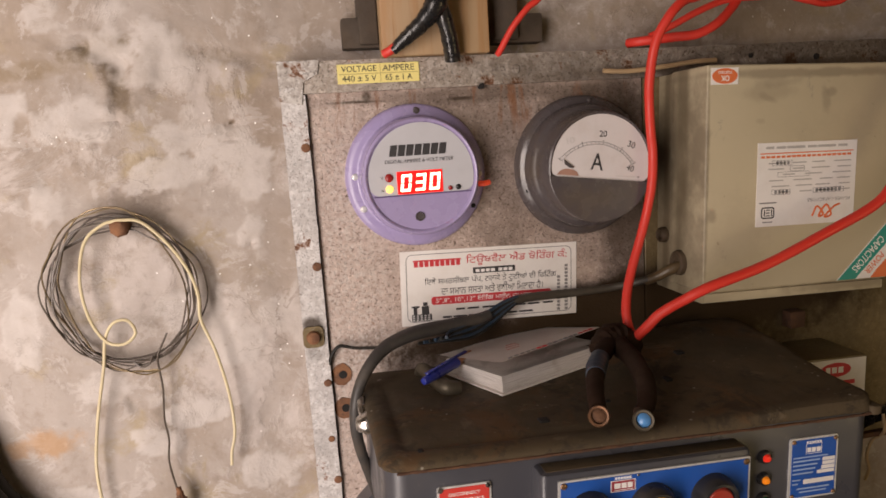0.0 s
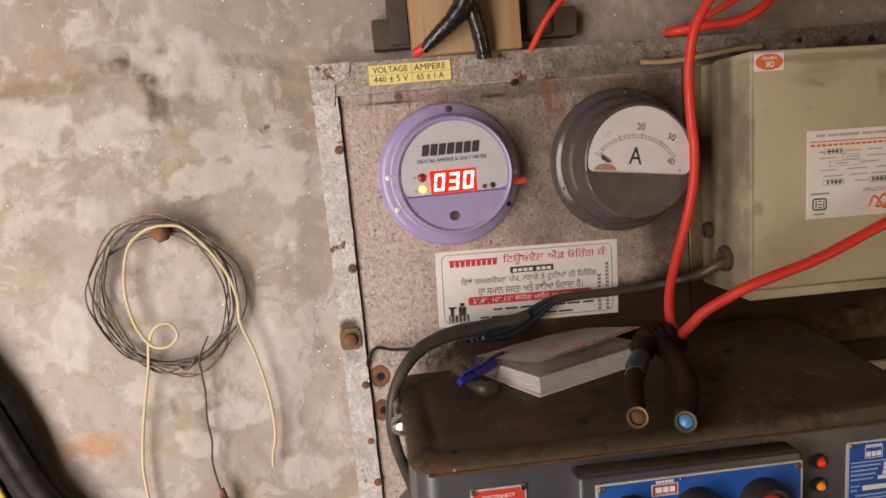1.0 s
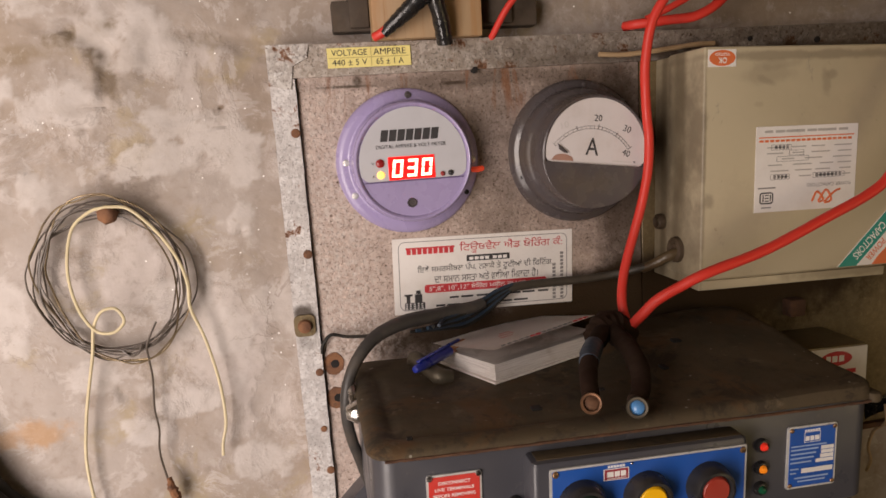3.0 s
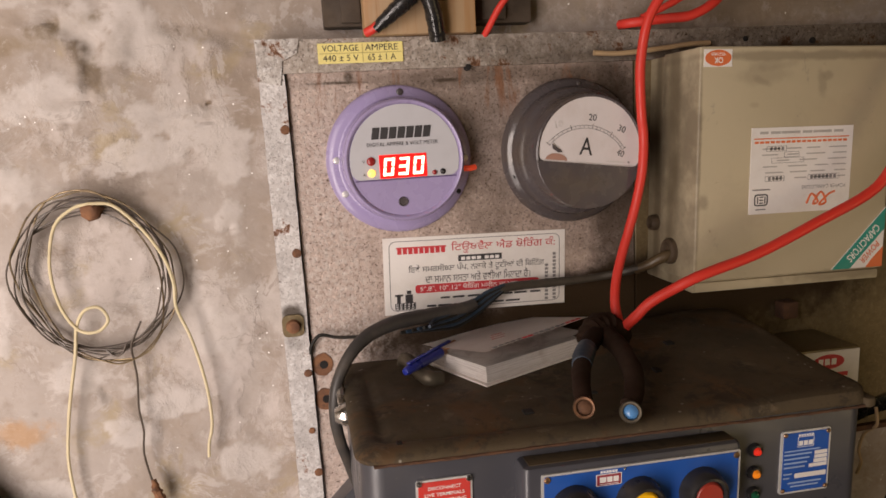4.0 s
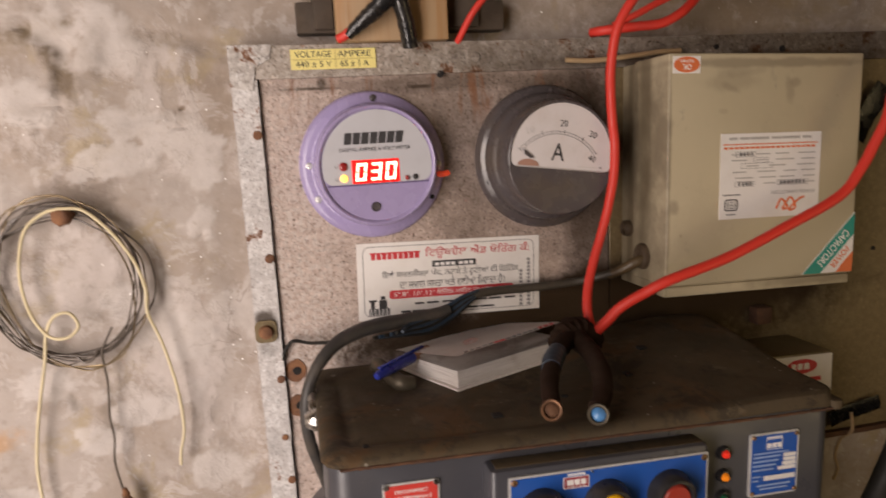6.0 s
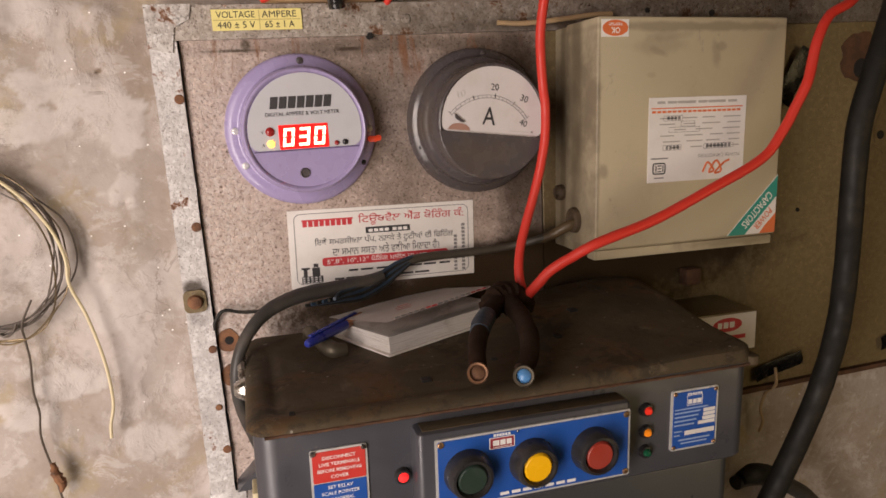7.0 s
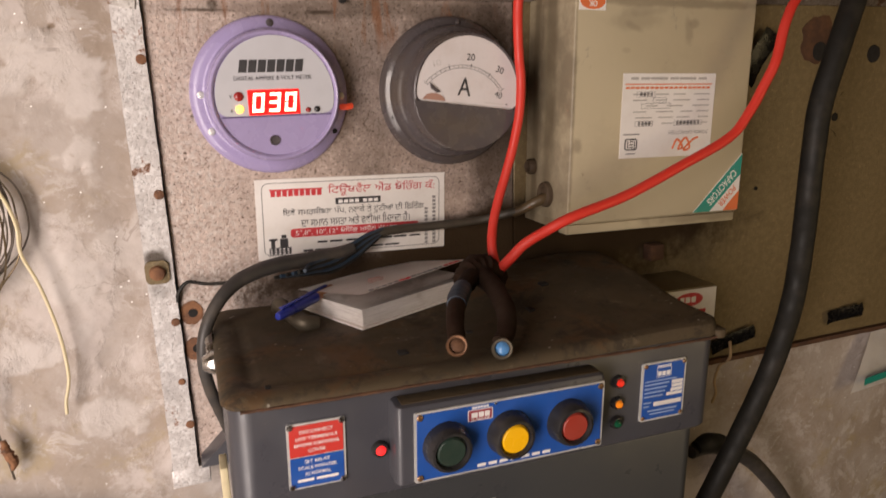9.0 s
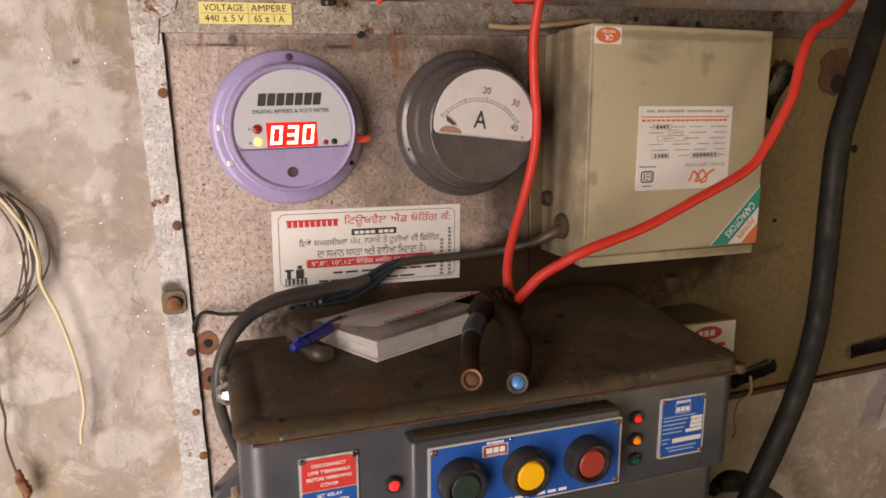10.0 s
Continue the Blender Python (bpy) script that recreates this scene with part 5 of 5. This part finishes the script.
BL, BW = 0.094, 0.062


def cover_sheet(lift_front, lift_left, z, over=0.002, far_end=0.0):
    """A card cover hinged along the far edge, curling up towards the near one."""
    bm = bmesh.new()
    rows = []
    for i in range(13):
        row = []
        for k in range(9):
            u, v = i / 12, k / 8
            x = -over + u * (BL + 2 * over)
            y = -over + v * (BW + 2 * over)
            h = z + 0.0015 * u + (lift_front + far_end * u) * (1 - v) ** 1.1 + lift_left * (1 - u) * (1 - v) * v * 2 + 0.0006 * noise.noise(Vector((u * 4, v * 4, z * 100)))
            row.append(bm.verts.new((x, y, h)))
        rows.append(row)
    for a, b in zip(rows, rows[1:]):
        for k in range(8):
            bm.faces.new((a[k], b[k], b[k + 1], a[k + 1]))
    bmesh.ops.solidify(bm, geom=bm.faces[:], thickness=-0.0008)
    return bm


def page_block(z0, z1, curl):
    """The stack of sheets, its near edge fanned out a little."""
    bm = bmesh.new()
    rings = []
    for k in range(6):
        t = k / 5
        j = 0.0016 * noise.noise(Vector((k * 1.7, 2, 5))) + 0.0014 * t
        z = z0 + (z1 - z0) * t
        rings.append([bm.verts.new((x, y, z + (curl * t if y < 0.03 else 0))) for x, y in ((0.001 + j * 0.5, 0.001 + j), (BL * 0.5, 0.001 + j * 1.3), (BL - 0.001, 0.001 + j), (BL - 0.001, BW), (0.001, BW))])
    for a, b in zip(rings, rings[1:]):
        for k in range(5):
            bm.faces.new((a[k], a[(k + 1) % 5], b[(k + 1) % 5], b[k]))
    bm.faces.new(rings[0][::-1])
    bm.faces.new(rings[-1])
    return bm


part("back_cover", block(-0.002, BL + 0.002, -0.002, BW + 0.002, 0.0003, 0.0013), COVER, nb, "grimy card back cover")
part("page_block", page_block(0.0014, 0.0112, 0.0008), PAGES, nb, "stack of grey-white pages")
for lift in (0.0012, 0.0024):
    part("loose_page", cover_sheet(lift, 0.001, 0.0126 + lift * 0.3, -0.001), PAGES, nb, "lifted loose page")
fc = part("front_cover", cover_sheet(0.0100, 0.0005, 0.0142, 0.0030, 0.002), COVER, nb, "white card front cover with red print at the edge")
for k in range(16):
    x = 0.006 + 0.0054 * k
    z = 0.0142 + 0.0015 * x / 0.094 + (0.0100 + 0.002 * x / 0.094) * 0.98 + 0.0006
    part("print_mark", block(x, x + 0.0036, -0.0012, 0.0004, z - 0.001, z), RED_INK if k > 12 or k in (5, 6) else GREY_INK, fc)
for x, y, w, d in ((0.028, 0.026, 0.014, 0.0012), (0.034, 0.032, 0.010, 0.0010), (0.024, 0.020, 0.012, 0.0010)):
    v = (y + 0.0035) / 0.069
    z = 0.0142 + 0.0015 * x / 0.094 + 0.0106 * (1 - v) ** 1.1 + 0.0006
    part("pen_mark", block(x, x + w, y, y + d, z - 0.0012, z), plain("faded_red_pen", (0.5, 0.25, 0.22), 0.7, grime=0.2), fc)

pen = thing("ballpoint_pen", look((-0.0145, -0.079, LIDZ + 0.013), (0.036, -0.029, LIDZ + 0.014)), "blue capped ballpoint pen tucked into the notebook", "pen")


def turned(profile, segs=18):
    """Turned about the way the pen points; profile: (radius, distance)."""
    bm = lathe([(r, d) for r, d in profile], segs)
    bm.transform(Matrix.Rotation(radians(-90), 4, "X"))
    return bm


part("cap", turned([(0, 0.0), (0.0022, 0.0006), (0.0028, 0.002), (0.0033, 0.012), (0.0037, 0.04), (0.0036, 0.041), (0, 0.041)]), PEN_BLUE, pen, "blue cap")
part("clip", block(-0.0014, 0.0014, 0.0036, 0.0050, -0.054, -0.004, 0.0006), PEN_BLUE, pen, "blue pocket clip")
part("barrel", turned([(0, 0.041), (0.0031, 0.041), (0.0031, 0.060), (0, 0.061)]), PEN_BODY, pen, "amber translucent barrel")

# ---------------------------------------------------------------- cables


def cable(name, points, radius, material, label, category="cable", lump=0.03, seed=0, segs=12):
    ob = link(name, tube(points, radius, segs, 10, lump, seed), material)
    return tagged(ob, label, category)


cable("red_cable", [(0.262, -0.03, 1.640), (0.236, -0.04, 1.620), (0.208, -0.050, 1.605), (0.191, -0.055, 1.600), (0.179, -0.057, 1.590), (0.1695, -0.055, 1.573), (0.1655, -0.053, 1.549), (0.166, -0.051, 1.53), (0.1680, -0.049, 1.51), (0.1698, -0.048, 1.495), (0.1688, -0.048, 1.474), (0.1640, -0.048, 1.451), (0.1575, -0.049, 1.431), (0.1495, -0.053, 1.413), (0.1415, -0.060, 1.395), (0.1378, -0.067, 1.380), (0.1388, -0.073, 1.367)], 0.0034, RED_PVC, "thick red cable hanging down to the taped joint")
cable("red_cable", [(0.137, -0.076, 1.366), (0.144, -0.085, 1.378), (0.151, -0.09, 1.3875), (0.165, -0.095, 1.3965), (0.183, -0.1, 1.4055), (0.225, -0.1, 1.4165), (0.269, -0.1, 1.4335), (0.311, -0.1, 1.4515), (0.328, -0.1, 1.4695), (0.339, -0.1, 1.4875), (0.348, -0.1, 1.5045), (0.359, -0.095, 1.531), (0.374, -0.09, 1.549), (0.399, -0.085, 1.56), (0.45, -0.06, 1.59), (0.49, -0.03, 1.64)], 0.0036, RED_PVC, "thick red cable rising across the capacitor box")
cable("red_cable", [(0.178, 0.004, 1.580), (0.184, -0.006, 1.580), (0.207, -0.015, 1.581), (0.223, -0.020, 1.582), (0.239, -0.020, 1.589), (0.254, -0.015, 1.600), (0.265, -0.010, 1.612), (0.272, -0.008, 1.635)], 0.0036, RED_PVC, "red cable looped over the top rail")
cable("red_cable", [(0.19, -0.008, 1.583), (0.207, -0.012, 1.590), (0.226, -0.015, 1.599), (0.250, -0.015, 1.607), (0.279, -0.015, 1.609), (0.303, -0.015, 1.609), (0.323, -0.015, 1.605), (0.343, -0.012, 1.603), (0.363, -0.010, 1.609), (0.38, -0.008, 1.63)], 0.0026, RED_PVC, "thinner red cable along the wall above the rail")
cable("red_cable", [(0.068, 0.004, 1.571), (0.071, -0.005, 1.577), (0.079, -0.012, 1.592), (0.090, -0.015, 1.605), (0.101, -0.015, 1.614), (0.115, -0.012, 1.64)], 0.0024, RED_PVC, "thin red cable rising behind the rail")

joint = thing("cable_joint", pose(0, 0, 0), "oily taped cable joint with two lugs lying on the starter lid", "cable joint")
part("taped_leg", tube([(0.073, -0.161, 1.3575), (0.0755, -0.153, 1.3615), (0.083, -0.135, 1.366), (0.096, -0.112, 1.369), (0.112, -0.090, 1.369), (0.122, -0.080, 1.369)], [0.0050, 0.0052, 0.0056, 0.0058, 0.0066, 0.006], 14, 8, 0.12, 2), BROWN_TAPE, joint, "brown taped leg")
part("taped_leg", tube([(0.099, -0.163, 1.3520), (0.1065, -0.155, 1.356), (0.115, -0.135, 1.362), (0.120, -0.110, 1.366), (0.121, -0.090, 1.368), (0.124, -0.078, 1.369)], [0.0050, 0.0056, 0.0062, 0.0062, 0.0068, 0.006], 14, 8, 0.12, 5), BROWN_TAPE, joint, "brown taped leg")
part("knot", tube([(0.104, -0.088, 1.366), (0.114, -0.082, 1.372), (0.126, -0.077, 1.371), (0.138, -0.075, 1.364), (0.143, -0.070, 1.356)], [0.005, 0.0080, 0.0088, 0.0068, 0.004], 14, 8, 0.3, 9), BROWN_TAPE, joint, "lumpy taped knot")
part("blue_sleeve", tube([(0.0845, -0.132, 1.3668), (0.090, -0.122, 1.3683), (0.097, -0.111, 1.3694)], [0.0060, 0.0063, 0.0062], 14, 8, 0.1, 3), BLUE_PVC, joint, "patch of blue insulation")


def ring_lug(x, y, z, fill, fill_mat, aim):
    m = look((x, y, z), aim)
    bm = lathe([(0.0040, 0.0), (0.0045, -0.0018), (0.0056, -0.0020), (0.0062, -0.0006), (0.0062, 0.0016), (0.0040, 0.0016)], 24)
    bm.transform(m @ Matrix.Rotation(radians(90), 4, "X") @ Matrix.Diagonal((1, 1, 1, 1)))
    lug_ob = part("lug", bm, OLD_COPPER if fill == "bolt" else DULL_STEEL, joint, "worn ring lug")
    bm = lathe([(0, -0.0012), (0.0022, -0.0008), (0.0040, 0.0006), (0.0042, 0.003)], 20)
    bm.transform(m @ Matrix.Rotation(radians(90), 4, "X"))
    part("core", bm, fill_mat, lug_ob)


ring_lug(0.0712, -0.166, 1.3560, "bolt", RUST_DARK, (-0.03, -0.40, 1.46))
ring_lug(0.0975, -0.168, 1.3505, "blue", plain("sky_blue_plastic", (0.09, 0.25, 0.52), 0.3, grime=0.1), (0.0, -0.40, 1.46))

gc = thing("grey_cable", pose(0, 0, 0), "dusty grey sheathed cable curling from starter to capacitor box", "cable")
part("sheath", tube([(-0.040, -0.02, 1.20), (-0.046, -0.030, 1.247), (-0.052, -0.040, 1.275), (-0.059, -0.055, 1.308), (-0.0605, -0.060, 1.330), (-0.057, -0.060, 1.349), (-0.047, -0.055, 1.365), (-0.033, -0.045, 1.374), (-0.012, -0.035, 1.378), (0.013, -0.025, 1.3775), (0.039, -0.018, 1.378), (0.050, -0.016, 1.3805)], [0.0039] * 6 + [0.0042, 0.0048, 0.0054, 0.0054, 0.0048, 0.004], 14, 10, 0.04, 1), GREY_PVC, gc, "grey outer sheath")
part("sheath", tube([(0.064, -0.012, 1.3865), (0.074, -0.011, 1.3885), (0.090, -0.010, 1.3890), (0.120, -0.010, 1.3888), (0.143, -0.012, 1.3895), (0.160, -0.017, 1.392), (0.179, -0.0285, 1.398)], [0.0024, 0.0034, 0.0035, 0.0033, 0.0030, 0.0030, 0.0032], 14, 10, 0.05, 4), OLIVE_PVC, gc, "dark outer sheath")
part("sheath", tube([(0.1745, -0.025, 1.3955), (0.182, -0.031, 1.400), (0.190, -0.0365, 1.4055), (0.2005, -0.038, 1.4085)], [0.0034, 0.0038, 0.0041, 0.0042], 14, 10, 0.08, 7), plain("dusty_tan_sheath", (0.10, 0.068, 0.034), 0.4, grime=0.6, dirt=(0.06, 0.04, 0.02), scale=50), gc, "dusty tan sheath end in the cable entry")
for k in range(6):
    o = 0.0024 * (k - 2.5)
    part("core_wire", tube([(-0.010 + 0.004 * k, -0.037 - 0.001 * k, 1.3725 + o * 0.3), (0.016, -0.030, 1.3715 + o * 0.6), (0.034, -0.0225, 1.3722 + o), (0.050, -0.0165, 1.3775 + o), (0.061, -0.0145, 1.3835 + o * 0.8), (0.074, -0.0125, 1.3895 + o * 0.3)], 0.0013, 8, 6), BLUE_PVC if k % 2 else BLACK_PVC, gc, "thin bared core wire")

cable("black_wire", [(-0.0735, -0.003, 1.352), (-0.072, -0.0045, 1.359), (-0.0655, -0.005, 1.366), (-0.054, -0.006, 1.3635), (-0.044, -0.018, 1.366), (-0.036, -0.030, 1.369)], 0.0013, BLACK_PVC, "thin black wire end bent over the sheet", segs=8)
cable("tan_wire", [(0.1515, -0.0075, 1.5590), (0.170, -0.009, 1.5578), (0.190, -0.009, 1.5590), (0.211, -0.0085, 1.5610), (0.228, -0.012, 1.5625), (0.245, -0.010, 1.5630)], 0.0019, TAN_PVC, "short tan wire end on the top rail", segs=8)
cable("black_cable", [(0.5345, -0.04, 1.66), (0.4815, -0.06, 1.6), (0.4455, -0.075, 1.541), (0.4285, -0.08, 1.505), (0.4185, -0.08, 1.47), (0.416, -0.08, 1.435), (0.4155, -0.08, 1.4), (0.4145, -0.08, 1.35), (0.4095, -0.08, 1.302), (0.3955, -0.08, 1.254), (0.3755, -0.08, 1.21), (0.3565, -0.08, 1.174), (0.3325, -0.08, 1.13), (0.3045, -0.08, 1.07), (0.2845, -0.07, 0.98), (0.2795, -0.06, 0.8)], 0.0090, BLACK_PVC, "thick dusty black armoured cable hanging beside the panel", lump=0.03, segs=20)
cable("grey_conduit", [(0.345, -0.045, 1.160), (0.362, -0.040, 1.158), (0.388, -0.035, 1.150), (0.427, -0.030, 1.127), (0.459, -0.026, 1.097), (0.494, -0.022, 1.056), (0.53, -0.015, 1.0)], [0.006, 0.0068, 0.0075, 0.0078, 0.0075, 0.007, 0.007], GREY_PVC, "dusty grey flexible conduit below the panel", lump=0.04)
part_end = cable("black_sleeve", [(0.350, -0.046, 1.164), (0.365, -0.044, 1.1645), (0.384, -0.040, 1.158)], [0.006, 0.0092, 0.0085], BLACK_PVC, "black rubber sleeve on the conduit end", "sleeve")
cable("cream_wire", [(0.4185, -0.006, 1.242), (0.418, -0.008, 1.226), (0.4195, 0.006, 1.211), (0.416, 0.008, 1.195), (0.421, 0.010, 1.180), (0.419, 0.012, 1.168)], 0.0014, TAN_PVC, "thin tan wire end hanging under the board", segs=8)

# ---------------------------------------------------------------- above the rail

plank = link("wooden_plank", block(-0.0170, 0.0615, -0.012, 0.006, 1.5755, 1.86, 0.001), WOOD)
tagged(plank, "pale raw wooden plank standing behind the top rail", "plank")
ob = thing("old_switch_base", pose(0, 0, 0), "blackened old wooden switch base behind the plank", "switch base")
part("foot_block", block(-0.0435, 0.109, 0.006, 0.020, 1.584, 1.6055, 0.0015), OLD_WOOD, ob)
part("upright", block(-0.0315, -0.0175, 0.002, 0.020, 1.586, 1.83, 0.0015), OLD_WOOD, ob)
part("upright", block(0.0625, 0.0885, 0.002, 0.020, 1.586, 1.83, 0.0015), OLD_WOOD, ob)
tc = thing("taped_wires", pose(0, 0, 0), "forked wires wrapped in shiny black tape on the plank", "wires")
part("tape_wrap", tube([(-0.0105, -0.0175, 1.5785), (0.0, -0.022, 1.587), (0.010, -0.0255, 1.595), (0.020, -0.027, 1.607), (0.0225, -0.026, 1.625), (0.022, -0.024, 1.68)], [0.0036, 0.0052, 0.0058, 0.0082, 0.0088, 0.0085], 14, 8, 0.14, 2), BLACK_TAPE, tc, "shiny black tape")
part("tape_wrap", tube([(0.0325, -0.016, 1.570), (0.031, -0.019, 1.580), (0.028, -0.0225, 1.592), (0.0235, -0.0255, 1.605)], [0.0056, 0.006, 0.0058, 0.006], 14, 8, 0.14, 6), BLACK_TAPE, tc, "shiny black tape")
part("red_lead", tube([(-0.0165, -0.0135, 1.5768), (-0.0125, -0.0165, 1.5785), (-0.008, -0.0185, 1.5815)], 0.0032, 10, 6), RED_PVC, tc, "red wire end")

# ---------------------------------------------------------------- wire coil on the wall

WY = 0.0115


def peg_mesh():
    bm = lathe([(0, WY - 0.011), (0.003, WY - 0.0112), (0.0055, WY - 0.010), (0.0070, WY - 0.007), (0.0064, WY - 0.002), (0.0048, WY), (0.0045, 0.024)], 7, (-0.2100, 1.4680))
    for v in bm.verts:
        v.co += Vector((noise.noise(v.co * 160), noise.noise(v.co * 150 + Vector((7, 0, 0))), noise.noise(v.co * 170 + Vector((0, 5, 0))))) * 0.0014
    return bm


nail = tagged(link("wall_peg", peg_mesh(), RUST), "rusty peg with a round head in the wall", "peg")
coil = thing("wire_coil", pose(0, 0, 0), "loose coil of thin dark wire hung on the wall peg", "wire coil")
for k in range(9):
    rnd = random.Random(k + 3)
    cx, cz = -0.2140 + rnd.uniform(-0.003, 0.003), 1.4205 + rnd.uniform(-0.0025, 0.0025)
    rx, rz = 0.0478 + rnd.uniform(-0.006, 0.006), 0.0545 + rnd.uniform(-0.005, 0.005)
    a0, sweep = rnd.uniform(0, 6.28), 6.6
    pts = []
    for j in range(26):
        a = a0 + sweep * j / 25
        w = 1 + 0.045 * math.sin(2 * a + 1.7 * k) + 0.09 * noise.noise(Vector((math.cos(a) * 1.8, math.sin(a) * 1.8, k * 3.1))) + 0.018 * noise.noise(Vector((math.cos(a) * 7, math.sin(a) * 7, k * 5.3)))
        x, z = cx + rx * w * math.cos(a), cz + rz * w * math.sin(a)
        pts.append((x - 0.06 * (z - cz), WY - 0.001 - 0.0012 * (k % 4) - 0.002 * math.sin(a * 1.5 + k), z))
    part("loop", tube(pts, 0.00062, 7, 4), BRASS_WIRE if k in (2, 6) else WIRE, coil, "tarnished shiny strand" if k in (2, 6) else "")
part("tail", tube([(-0.1885, WY - 0.006, 1.388), (-0.1965, WY - 0.006, 1.372), (-0.1972, WY - 0.004, 1.360), (-0.1968, WY - 0.003, 1.345), (-0.1988, WY - 0.002, 1.322), (-0.1976, WY - 0.002, 1.305), (-0.1995, WY - 0.002, 1.287), (-0.1965, WY - 0.001, 1.261), (-0.1935, WY - 0.001, 1.235)], 0.0008, 7, 6), WIRE, coil, "dark wire tail")
part("knot", tube([(-0.1955, WY - 0.002, 1.266), (-0.1935, WY - 0.005, 1.258), (-0.191, WY - 0.004, 1.250), (-0.193, WY - 0.002, 1.243)], [0.0018, 0.0034, 0.003, 0.0012], 9, 6, 0.5, 4), RUST, coil, "brown knot of rag on the wire tail")
part("tail", tube([(-0.200, WY - 0.006, 1.3725), (-0.203, WY - 0.007, 1.3665), (-0.209, WY - 0.005, 1.3645), (-0.214, WY - 0.004, 1.369)], 0.0008, 7, 6), WIRE, coil)
cream = thing("cream_wire", pose(-0.0015, 0, 0), "stiff cream insulated wire looped through the coil", "wire")
part("strand", tube([(-0.2085, WY - 0.010, 1.4735), (-0.2200, WY - 0.008, 1.4705), (-0.2330, WY - 0.007, 1.459), (-0.2395, WY - 0.007, 1.432), (-0.2370, WY - 0.007, 1.405), (-0.2275, WY - 0.008, 1.387), (-0.2150, WY - 0.010, 1.3845), (-0.2070, WY - 0.010, 1.392), (-0.2115, WY - 0.010, 1.4015), (-0.2215, WY - 0.009, 1.400), (-0.2290, WY - 0.006, 1.388), (-0.2325, WY - 0.006, 1.368), (-0.2395, WY - 0.005, 1.340), (-0.2440, WY - 0.004, 1.320), (-0.2485, WY - 0.003, 1.291), (-0.2480, WY - 0.003, 1.264), (-0.2455, WY - 0.003, 1.235), (-0.246, WY - 0.003, 1.20)], 0.00115, 8, 8), CREAM_PVC, cream)
part("strand", tube([(-0.2085, WY - 0.010, 1.4735), (-0.1950, WY - 0.009, 1.4715), (-0.1830, WY - 0.008, 1.460), (-0.1730, WY - 0.008, 1.446), (-0.1655, WY - 0.007, 1.430), (-0.1620, WY - 0.006, 1.413), (-0.1622, WY - 0.006, 1.395), (-0.1550, WY - 0.005, 1.371), (-0.1490, WY - 0.004, 1.337), (-0.1480, WY - 0.003, 1.306), (-0.1520, WY - 0.003, 1.288), (-0.1530, WY - 0.003, 1.278)], 0.00115, 8, 8), CREAM_PVC, cream)

# ---------------------------------------------------------------- low on the wall

bundle = thing("cable_bundle", pose(0, 0, 0), "sagging bundle of dark cables with a few yellow wires", "cable bundle")
for k in range(9):
    rnd = random.Random(40 + k)
    o, d = 0.010 * (k % 5), 0.011 * (k // 5)
    pts = [(-0.43 - o, 0.005 - d, 1.60 - o), (-0.375 - o * 0.8, 0.005 - d, 1.45 - o), (-0.338 - o, 0.006 - d, 1.355 - o), (-0.310 - o * 0.9, 0.006 - d, 1.280 - o), (-0.262 - o * 0.5, 0.006 - d, 1.230 - o), (-0.205, 0.007 - d, 1.204 - o), (-0.15, 0.008 - d, 1.182 - o), (-0.08, 0.008 - d, 1.150 - o)]
    pts = [(x + rnd.uniform(-0.003, 0.003), y, z + rnd.uniform(-0.003, 0.003)) for x, y, z in pts]
    part("yellow_wire" if k in (2, 7) else "dark_cable", tube(pts, 0.0022 if k in (2, 7) else 0.0072, 10, 8), YELLOW_PVC if k in (2, 7) else BLACK_PVC, bundle, "thin yellow wire" if k in (2, 7) else "")
stripw = tagged(link("white_batten", block(-0.0585, -0.0535, -0.075, -0.055, 0.9, 1.259, 0.001), CREAM_PVC), "narrow cream plastic batten beside the starter", "batten")


def poster_sheet():
    bm = bmesh.new()
    rows = []
    for i in range(9):
        row = []
        for k in range(9):
            u, v = i / 8, k / 8
            row.append(bm.verts.new((0.604 + 0.2 * u + 0.028 * v * (1 - u), 0.012 - 0.006 * math.sin(3 * u + v) - 0.01 * (1 - u) * (1 - v), 1.146 + 0.02 * u + v * 0.075)))
        rows.append(row)
    for a, b in zip(rows, rows[1:]):
        for k in range(8):
            bm.faces.new((a[k], b[k], b[k + 1], a[k + 1]))
    bmesh.ops.solidify(bm, geom=bm.faces[:], thickness=0.0006)
    return bm


paper = link("loose_paper", poster_sheet(), PAPER)
tagged(paper, "curled white paper with a green band below the board", "paper")
part("green_band", outline([(0.612, 1.158), (0.80, 1.178), (0.80, 1.186), (0.613, 1.166)], -0.0065, -0.006), GREEN_INK, paper)
